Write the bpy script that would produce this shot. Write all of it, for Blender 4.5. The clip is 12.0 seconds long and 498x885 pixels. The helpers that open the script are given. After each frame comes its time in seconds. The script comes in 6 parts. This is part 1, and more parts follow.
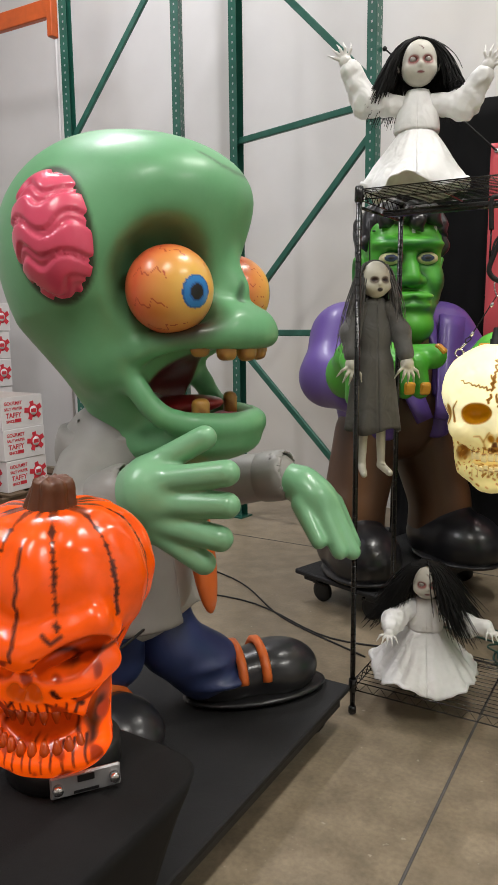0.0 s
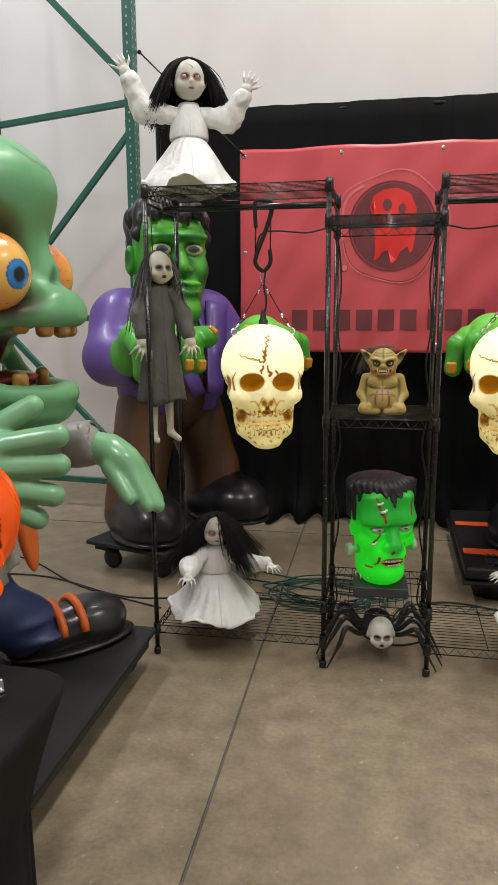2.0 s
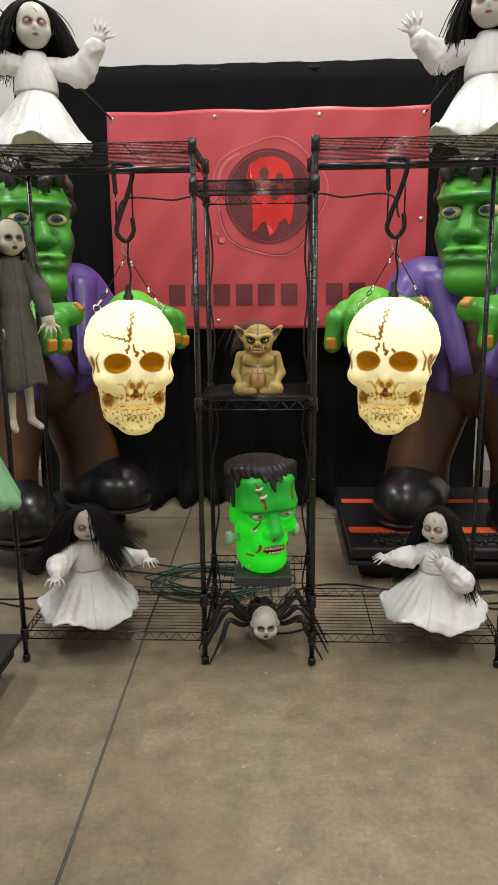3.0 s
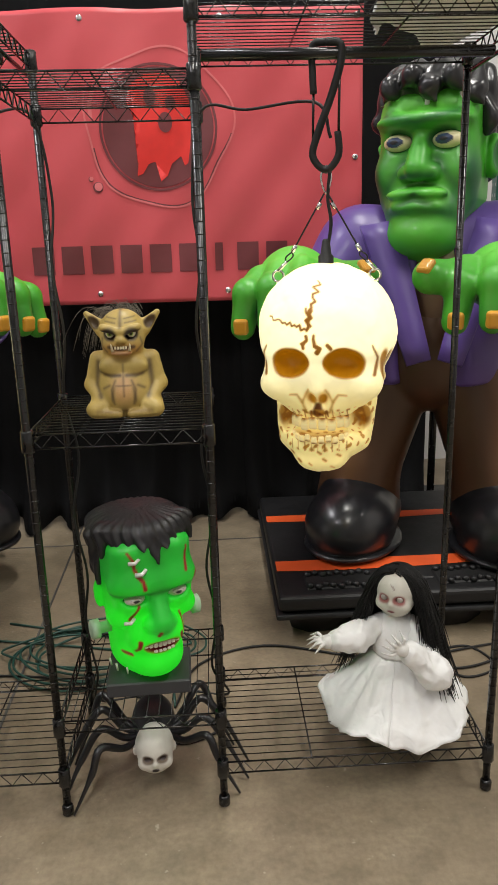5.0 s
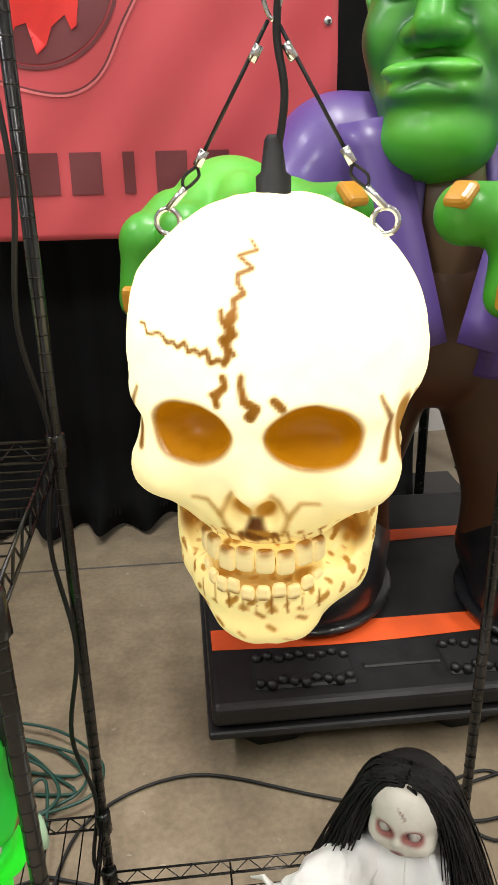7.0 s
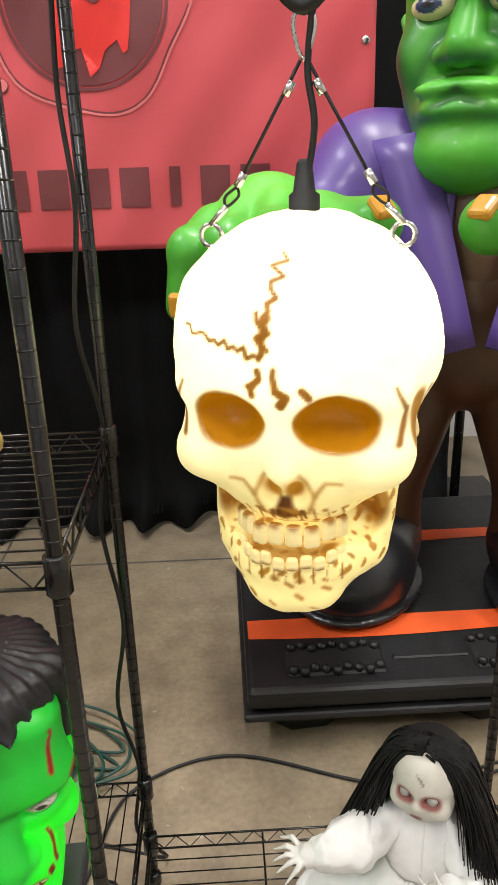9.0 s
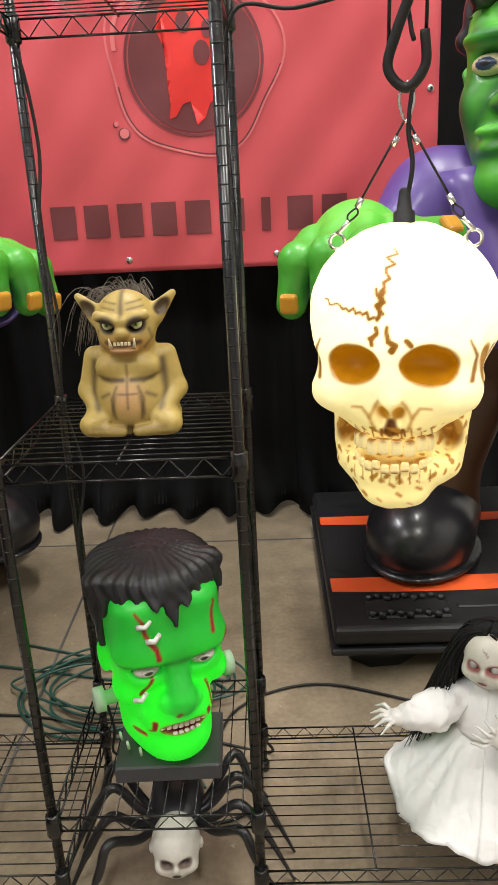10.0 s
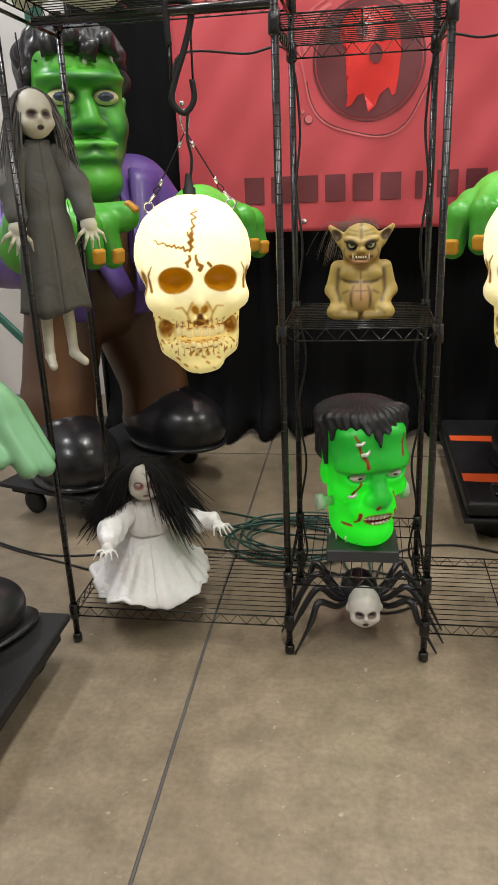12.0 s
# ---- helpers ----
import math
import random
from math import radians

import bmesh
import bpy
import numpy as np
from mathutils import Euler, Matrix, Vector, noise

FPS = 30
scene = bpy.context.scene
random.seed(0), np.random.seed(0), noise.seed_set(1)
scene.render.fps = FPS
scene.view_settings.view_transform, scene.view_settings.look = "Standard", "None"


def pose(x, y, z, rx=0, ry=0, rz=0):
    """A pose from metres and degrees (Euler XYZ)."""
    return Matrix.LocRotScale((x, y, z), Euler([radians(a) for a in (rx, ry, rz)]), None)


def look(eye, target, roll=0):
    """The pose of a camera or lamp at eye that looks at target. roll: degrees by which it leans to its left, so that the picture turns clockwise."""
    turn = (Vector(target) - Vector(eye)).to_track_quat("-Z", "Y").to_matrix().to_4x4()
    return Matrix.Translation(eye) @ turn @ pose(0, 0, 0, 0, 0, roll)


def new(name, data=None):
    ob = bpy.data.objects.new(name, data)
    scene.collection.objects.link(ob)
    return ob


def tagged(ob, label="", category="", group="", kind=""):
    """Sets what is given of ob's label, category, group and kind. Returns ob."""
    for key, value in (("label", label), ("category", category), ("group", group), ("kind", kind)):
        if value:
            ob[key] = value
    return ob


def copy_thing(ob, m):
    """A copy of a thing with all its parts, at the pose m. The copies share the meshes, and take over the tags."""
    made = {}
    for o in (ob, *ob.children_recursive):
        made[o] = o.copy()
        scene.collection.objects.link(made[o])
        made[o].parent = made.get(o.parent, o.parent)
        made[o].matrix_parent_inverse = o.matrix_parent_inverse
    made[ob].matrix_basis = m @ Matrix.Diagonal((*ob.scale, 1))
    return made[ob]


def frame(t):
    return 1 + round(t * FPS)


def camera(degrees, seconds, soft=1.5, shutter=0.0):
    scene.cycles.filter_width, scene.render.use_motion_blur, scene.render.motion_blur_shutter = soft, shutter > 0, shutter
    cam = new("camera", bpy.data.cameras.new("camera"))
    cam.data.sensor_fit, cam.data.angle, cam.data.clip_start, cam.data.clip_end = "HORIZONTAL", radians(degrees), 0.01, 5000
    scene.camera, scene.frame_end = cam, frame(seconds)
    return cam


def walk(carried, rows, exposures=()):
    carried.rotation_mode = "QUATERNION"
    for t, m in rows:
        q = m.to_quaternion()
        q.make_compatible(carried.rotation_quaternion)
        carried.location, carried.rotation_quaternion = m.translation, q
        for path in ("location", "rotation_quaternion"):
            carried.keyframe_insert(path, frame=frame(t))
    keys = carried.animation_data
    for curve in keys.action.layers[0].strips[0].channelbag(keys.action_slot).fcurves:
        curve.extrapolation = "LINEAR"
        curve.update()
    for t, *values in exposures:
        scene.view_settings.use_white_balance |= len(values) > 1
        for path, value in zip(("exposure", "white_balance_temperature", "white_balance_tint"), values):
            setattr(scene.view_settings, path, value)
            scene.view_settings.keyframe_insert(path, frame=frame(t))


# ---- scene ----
cam = camera(37.5, 12.0)
PATH = [
    (0, (0.269, 0.001, 1.409), (-0.736, 1.699, 1.083), -0.6),
    (0.5, (0.309, -0.15, 1.391), (-0.713, 1.535, 1.052), -0.1),
    (1, (0.316, -0.273, 1.395), (-0.535, 1.506, 1.063), 0.1),
    (1.5, (0.23, -0.349, 1.389), (-0.366, 1.53, 1.049), -0.0),
    (2, (0.223, -0.369, 1.387), (-0.147, 1.564, 1.028), -0.3),
    (2.5, (0.249, -0.323, 1.383), (0.059, 1.63, 0.994), -0.5),
    (2.7, (0.274, -0.27, 1.381), (0.136, 1.685, 0.979), -0.5),
    (4.3, (0.317, 0.403, 1.37), (0.296, 2.339, 0.87), -1.2),
    (4.5, (0.354, 0.502, 1.376), (0.361, 2.437, 0.871), -1.4),
    (5, (0.412, 0.752, 1.381), (0.498, 2.679, 0.851), -1.6),
    (5.5, (0.43, 1.011, 1.388), (0.574, 2.924, 0.822), -1.6),
    (6, (0.524, 1.247, 1.383), (0.699, 3.143, 0.77), -1.4),
    (6.5, (0.578, 1.477, 1.37), (0.753, 3.355, 0.703), -1.2),
    (7, (0.579, 1.72, 1.363), (0.75, 3.573, 0.632), -1.2),
    (7.2, (0.58, 1.778, 1.353), (0.75, 3.626, 0.607), -1.2),
    (7.9, (0.583, 1.892, 1.352), (0.722, 3.735, 0.588), -1.3),
    (8.8, (0.585, 1.716, 1.371), (0.678, 3.573, 0.636), -1.5),
    (9, (0.58, 1.619, 1.377), (0.642, 3.488, 0.668), -1.8),
    (9.5, (0.55, 1.404, 1.382), (0.546, 3.291, 0.721), -2.4),
    (10, (0.45, 1.215, 1.376), (0.382, 3.112, 0.745), -2.8),
    (10.5, (0.322, 1.006, 1.372), (0.208, 2.907, 0.76), -2.7),
    (11, (0.283, 0.815, 1.371), (0.12, 2.709, 0.752), -2.6),
    (11.5, (0.269, 0.615, 1.356), (0.049, 2.499, 0.722), -2.5),
    (12, (0.212, 0.43, 1.341), (-0.096, 2.293, 0.682), -2.4),
]
walk(cam, [(t, look(eye, target, roll)) for t, eye, target, roll in PATH],
     [(0, -0.12), (2, -0.1), (4.5, 0.05), (5.5, 0.15), (6.5, 0.38), (9, 0.5), (9.5, 0.48), (10.5, 0.44), (11.5, 0.22), (12, 0.15)])

# ---- world and lights ----
world = bpy.data.worlds.new("world")
scene.world = world
world.use_nodes = True
world.node_tree.nodes["Background"].inputs[0].default_value = (0.9, 0.93, 1.0, 1)
world.node_tree.nodes["Background"].inputs[1].default_value = 0.05


def bay_lamp(x, y, power, tone=(1.0, 0.97, 0.92)):
    """The lamp of one ceiling fixture, hung under the roof."""
    data = bpy.data.lights.new("bay_lamp", "AREA")
    data.shape, data.size, data.size_y, data.energy, data.color = "RECTANGLE", 0.5, 1.8, power, tone
    new("bay_lamp", data).matrix_world = pose(x, y, 5.72)


LAMPS = [(-3.2, 3.2), (0.6, 3.2), (-3.2, -1.2), (0.6, -1.2), (4.0, 1.0)]
for lx, ly in LAMPS:
    bay_lamp(lx, ly, 135, (0.95, 0.935, 0.97) if lx < -2 else (1.0, 0.97, 0.91))


# ---- materials ----
def material(name, color, rough=0.5, metal=0.0, grain=20.0, vary=0.1, bump=0.0, fine=120.0, coat=0.0, glow=0.0, tint=False, stain=None, stain_scale=1.5, sheen=0.0, object_vary=0.0, spec=0.5, deep=0.004, even=0.05, specks=None):
    """A surface with a colour that varies at two scales, a fine relief, and stains where asked."""
    m = bpy.data.materials.new(name)
    m.use_nodes = True
    nt = m.node_tree
    nodes, link = nt.nodes, nt.links.new
    p = nodes["Principled BSDF"]
    p.inputs["Metallic"].default_value = metal
    p.inputs["Coat Weight"].default_value = coat
    p.inputs["Specular IOR Level"].default_value = spec
    p.inputs["Coat Roughness"].default_value = 0.12
    p.inputs["Sheen Weight"].default_value = sheen
    co = nodes.new("ShaderNodeTexCoord")

    def tex(scale, detail=4.0):
        n = nodes.new("ShaderNodeTexNoise")
        n.inputs["Scale"].default_value, n.inputs["Detail"].default_value = scale, detail
        link(co.outputs["Object"], n.inputs["Vector"])
        return n

    def mix(kind, fac, a, b):
        n = nodes.new("ShaderNodeMix")
        n.data_type, n.blend_type = "RGBA", kind
        for socket, value in ((n.inputs[0], fac), (n.inputs[6], a), (n.inputs[7], b)):
            if isinstance(value, (int, float)):
                socket.default_value = value
            elif isinstance(value, tuple):
                socket.default_value = (*value, 1)
            else:
                link(value, socket)
        return n.outputs[2]

    def ramp(value, low, high, a=0.0, b=1.0):
        n = nodes.new("ShaderNodeMapRange")
        n.inputs[1].default_value, n.inputs[2].default_value, n.inputs[3].default_value, n.inputs[4].default_value = low, high, a, b
        link(value, n.inputs[0])
        return n.outputs[0]

    base = tuple(color)
    if tint:
        at = nodes.new("ShaderNodeAttribute")
        at.attribute_name = "tint"
        base = at.outputs["Color"]
    big, small = tex(grain / 6, 3), tex(grain, 6)
    shade = ramp(big.outputs[0], 0.3, 0.7, 1 - vary, 1 + vary * 0.6)
    shade2 = ramp(small.outputs[0], 0.3, 0.7, 1 - vary * 0.7, 1 + vary * 0.5)
    mul = nodes.new("ShaderNodeMath")
    mul.operation = "MULTIPLY"
    link(shade, mul.inputs[0]), link(shade2, mul.inputs[1])
    grey = nodes.new("ShaderNodeCombineColor")
    for i in range(3):
        link(mul.outputs[0], grey.inputs[i])
    col = mix("MULTIPLY", 1.0, base, grey.outputs[0])
    if stain:
        s = tex(stain_scale, 8)
        col = mix("MIX", ramp(s.outputs[0], 0.5, 0.72, 0.0, 0.75), col, stain)
    if specks:
        chips, wear = tex(38, 2), tex(7, 6)
        col = mix("MIX", ramp(chips.outputs[0], 0.70, 0.76, 0.0, 0.6), col, specks)
        col = mix("MULTIPLY", ramp(wear.outputs[0], 0.52, 0.68, 0.0, 0.55), col, (0.80, 0.78, 0.74))
    if object_vary:
        info = nodes.new("ShaderNodeObjectInfo")
        v = ramp(info.outputs["Random"], 0, 1, 1 - object_vary, 1 + object_vary)
        g2 = nodes.new("ShaderNodeCombineColor")
        for i in range(3):
            link(v, g2.inputs[i])
        col = mix("MULTIPLY", 1.0, col, g2.outputs[0])
    link(col, p.inputs["Base Color"])
    link(ramp(small.outputs[0], 0.25, 0.75, max(0.02, rough - even), min(1, rough + even)), p.inputs["Roughness"])
    if glow:
        at2 = nodes.new("ShaderNodeAttribute")
        at2.attribute_name = "glow"
        g = nodes.new("ShaderNodeMath")
        g.operation = "MULTIPLY"
        g.inputs[1].default_value = glow
        link(at2.outputs["Fac"], g.inputs[0])
        link(col, p.inputs["Emission Color"]), link(g.outputs[0], p.inputs["Emission Strength"])
    if bump:
        b = nodes.new("ShaderNodeBump")
        b.inputs["Strength"].default_value, b.inputs["Distance"].default_value = bump, deep
        relief = tex(fine, 1.5 if deep > 0.005 else 5)
        relief.inputs["Distortion"].default_value = 1.2 if deep > 0.005 else 0.0
        link(relief.outputs[0], b.inputs["Height"])
        link(b.outputs[0], p.inputs["Normal"])
    return m


CONCRETE = material("concrete", (0.255, 0.205, 0.14), 0.38, grain=60, vary=0.24, bump=0.3, fine=90, stain=(0.215, 0.168, 0.112), stain_scale=1.1, even=0.10, specks=(0.46, 0.41, 0.33))
WALL = material("wall_paint", (0.66, 0.65, 0.645), 0.75, grain=3, vary=0.05, bump=0.1, fine=30, stain=(0.62, 0.58, 0.52), stain_scale=0.5)
ROOF = material("roof_deck", (0.6, 0.6, 0.6), 0.7, vary=0.08)
JOINT = material("joint_filler", (0.10, 0.095, 0.09), 0.8, vary=0.2)
DRAPE = material("black_drape", (0.0065, 0.0065, 0.007), 0.95, grain=30, vary=0.2, bump=0.2, fine=300, spec=0.15)
VINYL = material("banner_vinyl", (0.60, 0.082, 0.098), 0.36, grain=4, vary=0.08, bump=0.15, fine=9)
VINYL_DARK = material("print_dark", (0.16, 0.034, 0.040), 0.4, vary=0.1)
VINYL_RED = material("print_red", (0.72, 0.03, 0.025), 0.38, vary=0.1)
VINYL_PALE = material("print_pale", (0.70, 0.17, 0.18), 0.4, vary=0.1)
STEEL_BLACK = material("black_wire", (0.006, 0.006, 0.0065), 0.24, grain=60, vary=0.25, spec=0.55)
CHROME = material("zinc", (0.7, 0.7, 0.7), 0.25, metal=1.0, grain=50)
GREEN_STEEL = material("green_steel", (0.012, 0.10, 0.07), 0.4, grain=14, vary=0.2, bump=0.08, coat=0.2, stain=(0.03, 0.12, 0.09), stain_scale=9)
ORANGE_STEEL = material("orange_steel", (0.55, 0.10, 0.02), 0.4, vary=0.15)
HOLE = material("punched_hole", (0.35, 0.36, 0.36), 0.7)
PLASTIC = material("black_plastic", (0.008, 0.008, 0.009), 0.5, grain=25, vary=0.3, bump=0.15, fine=80)
RUBBER = material("black_rubber", (0.007, 0.007, 0.007), 0.6, grain=25)
CABLE_GREEN = material("green_cable", (0.015, 0.065, 0.05), 0.4, grain=40)
CARPET = material("dolly_carpet", (0.008, 0.008, 0.009), 0.7, grain=50, vary=0.3, bump=0.4, fine=260)
CLOTH = material("table_cloth", (0.009, 0.009, 0.0095), 0.85, grain=60, vary=0.2, bump=0.3, fine=420, spec=0.25)
ORANGE_PAINT = material("orange_stripe", (0.75, 0.10, 0.02), 0.5, grain=12, vary=0.15, bump=0.1)
CARTON = material("white_carton", (0.72, 0.70, 0.70), 0.7, grain=10, vary=0.05, bump=0.1)
CARTON_RAW = material("brown_carton", (0.38, 0.25, 0.14), 0.75, grain=12, vary=0.1)
INK_RED = material("red_ink", (0.62, 0.03, 0.05), 0.6, vary=0.1)
STATUE = material("painted_fibreglass", (1, 1, 1), 0.42, grain=18, vary=0.07, bump=0.05, fine=50, coat=0.10, tint=True)
GLOSSY = material("glossy_fibreglass", (1, 1, 1), 0.30, grain=18, vary=0.05, bump=0.03, fine=40, coat=0.2, even=0.02, tint=True)
VINYL_TOY = material("soft_vinyl", (1, 1, 1), 0.45, grain=60, vary=0.08, bump=0.15, fine=160, tint=True)
GLOW_SKULL = material("lit_skull_shell", (1, 1, 1), 0.35, grain=30, vary=0.05, glow=1.0, tint=True)
GLOW_HEAD = material("lit_head_shell", (1, 1, 1), 0.42, grain=30, vary=0.05, glow=1.0, tint=True)
GLOW_PUMPKIN = material("lit_pumpkin_shell", (1, 1, 1), 0.22, grain=25, vary=0.14, glow=1.0, tint=True, coat=0.2)
DRESS = material("white_polyester", (1, 1, 1), 0.6, grain=40, vary=0.04, bump=0.38, fine=16, tint=True, sheen=0.1, deep=0.02)
HAIR = material("doll_hair", (1, 1, 1), 0.55, grain=200, vary=0.3, tint=True, spec=0.25)


# ---- building tools ----
class Shape:
    """Collects faces of one mesh, with a material, a colour and a glow for each vertex."""

    def __init__(self):
        self.v, self.f, self.m, self.c, self.g, self.s, self.mats, self.n = [], [], [], [], [], [], [], 0

    def add(self, v, f, mat, color=(0.8, 0.8, 0.8), smooth=True, glow=0.0):
        v = np.asarray(v, float).reshape(-1, 3)
        if mat not in self.mats:
            self.mats.append(mat)
        k = self.mats.index(mat)
        self.v.append(v)
        self.f += [tuple(int(i) + self.n for i in q) for q in f]
        self.m += [k] * len(f)
        self.s += [smooth] * len(f)
        c = np.asarray(color, float)
        self.c.append(np.broadcast_to(c, (len(v), 3)))
        self.g.append(np.broadcast_to(np.asarray(glow, float), (len(v),)))
        self.n += len(v)
        return self

    def box(self, c, size, mat, rot=(0, 0, 0), bevel=0.0, color=(0.8, 0.8, 0.8), seg=1):
        bm = bmesh.new()
        bmesh.ops.create_cube(bm, size=1, matrix=Matrix.Diagonal((*size, 1)))
        if bevel:
            bmesh.ops.bevel(bm, geom=bm.edges[:], offset=bevel, segments=seg, profile=0.5, affect="EDGES")
        bmesh.ops.transform(bm, matrix=pose(*c, *rot), verts=bm.verts[:])
        bm.verts.index_update()
        self.add([w.co[:] for w in bm.verts], [[w.index for w in q.verts] for q in bm.faces], mat, color, smooth=False)
        bm.free()
        return self

    def tube(self, path, r, mat, sides=8, color=(0.8, 0.8, 0.8), cap=True, flat=1.0):
        """A tube along a path; r is one radius or one for each point."""
        p = np.asarray(path, float)
        n = len(p)
        r = np.broadcast_to(np.asarray(r, float), (n,))
        t = np.gradient(p, axis=0)
        t /= np.linalg.norm(t, axis=1)[:, None] + 1e-9
        up = np.array([0.0, 0, 1]) if abs(t[0][2]) < 0.9 else np.array([1.0, 0, 0])
        a = np.linspace(0, 2 * np.pi, sides, endpoint=False)
        v = []
        for i in range(n):
            s = np.cross(t[i], up)
            s /= np.linalg.norm(s) + 1e-9
            up = np.cross(s, t[i])
            v.append(p[i] + r[i] * (np.cos(a)[:, None] * s + flat * np.sin(a)[:, None] * up))
        f = [(i * sides + j, i * sides + (j + 1) % sides, (i + 1) * sides + (j + 1) % sides, (i + 1) * sides + j) for i in range(n - 1) for j in range(sides)]
        if cap:
            f += [tuple(range(sides))[::-1], tuple(range((n - 1) * sides, n * sides))]
        return self.add(np.concatenate(v), f, mat, color)

    def lathe(self, profile, c, mat, sides=24, color=(0.8, 0.8, 0.8), rot=(0, 0, 0), squash=(1, 1)):
        """Turns (radius, height) pairs round the z axis."""
        a = np.linspace(0, 2 * np.pi, sides, endpoint=False)
        v = np.concatenate([np.stack([r * np.cos(a) * squash[0], r * np.sin(a) * squash[1], np.full(sides, z)], 1) for r, z in profile])
        m = np.array(pose(*c, *rot))
        v = v @ m[:3, :3].T + m[:3, 3]
        n = len(profile)
        f = [(i * sides + j, i * sides + (j + 1) % sides, (i + 1) * sides + (j + 1) % sides, (i + 1) * sides + j) for i in range(n - 1) for j in range(sides)]
        f += [tuple(range(sides))[::-1], tuple(range((n - 1) * sides, n * sides))]
        return self.add(v, f, mat, color)

    def sheet(self, grid, mat, color=(0.8, 0.8, 0.8), thick=0.0):
        """A surface over a grid of points (rows, columns, 3), given a thickness along its normal."""
        g = np.asarray(grid, float)
        a, b = g.shape[:2]
        idx = np.arange(a * b).reshape(a, b)
        f = np.stack([idx[:-1, :-1], idx[1:, :-1], idx[1:, 1:], idx[:-1, 1:]], -1).reshape(-1, 4)
        if not thick:
            return self.add(g.reshape(-1, 3), f, mat, color)
        nrm = np.cross(np.gradient(g, axis=0), np.gradient(g, axis=1))
        nrm /= np.linalg.norm(nrm, axis=2)[:, :, None] + 1e-9
        h = g - nrm * thick
        k = a * b
        rim = np.concatenate([idx[0, :], idx[1:, -1], idx[-1, -2::-1], idx[-2:0:-1, 0]])
        q = [(rim[i], rim[(i + 1) % len(rim)], rim[(i + 1) % len(rim)] + k, rim[i] + k) for i in range(len(rim))]
        return self.add(np.concatenate([g.reshape(-1, 3), h.reshape(-1, 3)]), f.tolist() + (f[:, ::-1] + k).tolist() + q, mat, color)

    def build(self, name, parent=None, label=""):
        me = bpy.data.meshes.new(name)
        me.from_pydata(np.concatenate(self.v).tolist(), [], self.f)
        for mat in self.mats:
            me.materials.append(mat)
        me.polygons.foreach_set("material_index", self.m)
        me.polygons.foreach_set("use_smooth", self.s)
        c = np.concatenate(self.c)
        at = me.attributes.new("tint", "FLOAT_COLOR", "POINT")
        at.data.foreach_set("color", np.concatenate([c, np.ones((len(c), 1))], 1).astype(np.float32).ravel())
        gl = np.concatenate(self.g)
        if gl.any():
            me.attributes.new("glow", "FLOAT", "POINT").data.foreach_set("value", gl.astype(np.float32))
        me.update()
        ob = new(name, me)
        if parent:
            ob.parent = parent
        if label:
            tagged(ob, label)
        return ob


def thing(name, label, category, at=(0, 0, 0), turn=0.0, group="", kind=""):
    ob = new(name)
    ob.matrix_basis = pose(*at, 0, 0, turn)
    return tagged(ob, label, category, group, kind)


# Soft modelling: solids that melt into one another, then a skin drawn round them.
def turned(p, c, rot):
    q = p - np.asarray(c, np.float32)
    if any(rot):
        q = q @ np.array(Euler([radians(a) for a in rot]).to_matrix(), np.float32)
    return q


def ball(c, r, rot=(0, 0, 0)):
    r = np.broadcast_to(np.asarray(r, np.float32), (3,))

    def dist(p):
        q = turned(p, c, rot)
        k0 = np.sqrt(((q / r) ** 2).sum(-1))
        k1 = np.sqrt(((q / (r * r)) ** 2).sum(-1)) + 1e-6
        return k0 * (k0 - 1) / k1
    m = float(max(r))
    return dist, np.array(c) - m, np.array(c) + m


def limb(a, b, ra, rb):
    a, b = np.asarray(a, np.float32), np.asarray(b, np.float32)

    def dist(p):
        w = b - a
        h = np.clip(((p - a) @ w) / (w @ w), 0, 1)
        return np.sqrt(((p - a - h[..., None] * w) ** 2).sum(-1)) - (ra + (rb - ra) * h)
    m = max(ra, rb)
    return dist, np.minimum(a, b) - m, np.maximum(a, b) + m


def block(c, size, rnd=0.02, rot=(0, 0, 0)):
    h = np.asarray(size, np.float32) / 2 - rnd

    def dist(p):
        q = np.abs(turned(p, c, rot)) - h
        return np.sqrt((np.maximum(q, 0) ** 2).sum(-1)) + np.minimum(q.max(-1), 0) - rnd
    m = float(np.linalg.norm(size)) / 2
    return dist, np.array(c) - m, np.array(c) + m


def stroke(points, r, front=0.0):
    """A painted line through (y, z) points on whatever faces +x beyond front; r tapers if it is a pair."""
    pts = np.asarray(points, np.float32)
    r0, r1 = (r, r) if isinstance(r, (int, float)) else r

    def dist(p):
        q = p[..., 1:]
        best = np.full(q.shape[:-1], 9.0, np.float32)
        for i in range(len(pts) - 1):
            w = pts[i + 1] - pts[i]
            h = np.clip(((q - pts[i]) @ w) / (w @ w + 1e-12), 0, 1)
            rr = r0 + (r1 - r0) * (i + h) / (len(pts) - 1)
            best = np.minimum(best, np.sqrt(((q - pts[i] - h[..., None] * w) ** 2).sum(-1)) - rr)
        return np.where(p[..., 0] > front, best, 9.0)
    return dist, None, None


def crackle(a, b, amp, n, seed=0):
    """(y, z) points of a jagged line from a to b."""
    rg = np.random.default_rng(seed)
    a, b = np.array(a), np.array(b)
    side = np.array([-(b - a)[1], (b - a)[0]])
    side = side / np.linalg.norm(side)
    return [a + (b - a) * i / n + side * amp * rg.uniform(-1, 1) * (0 < i < n) for i in range(n + 1)]


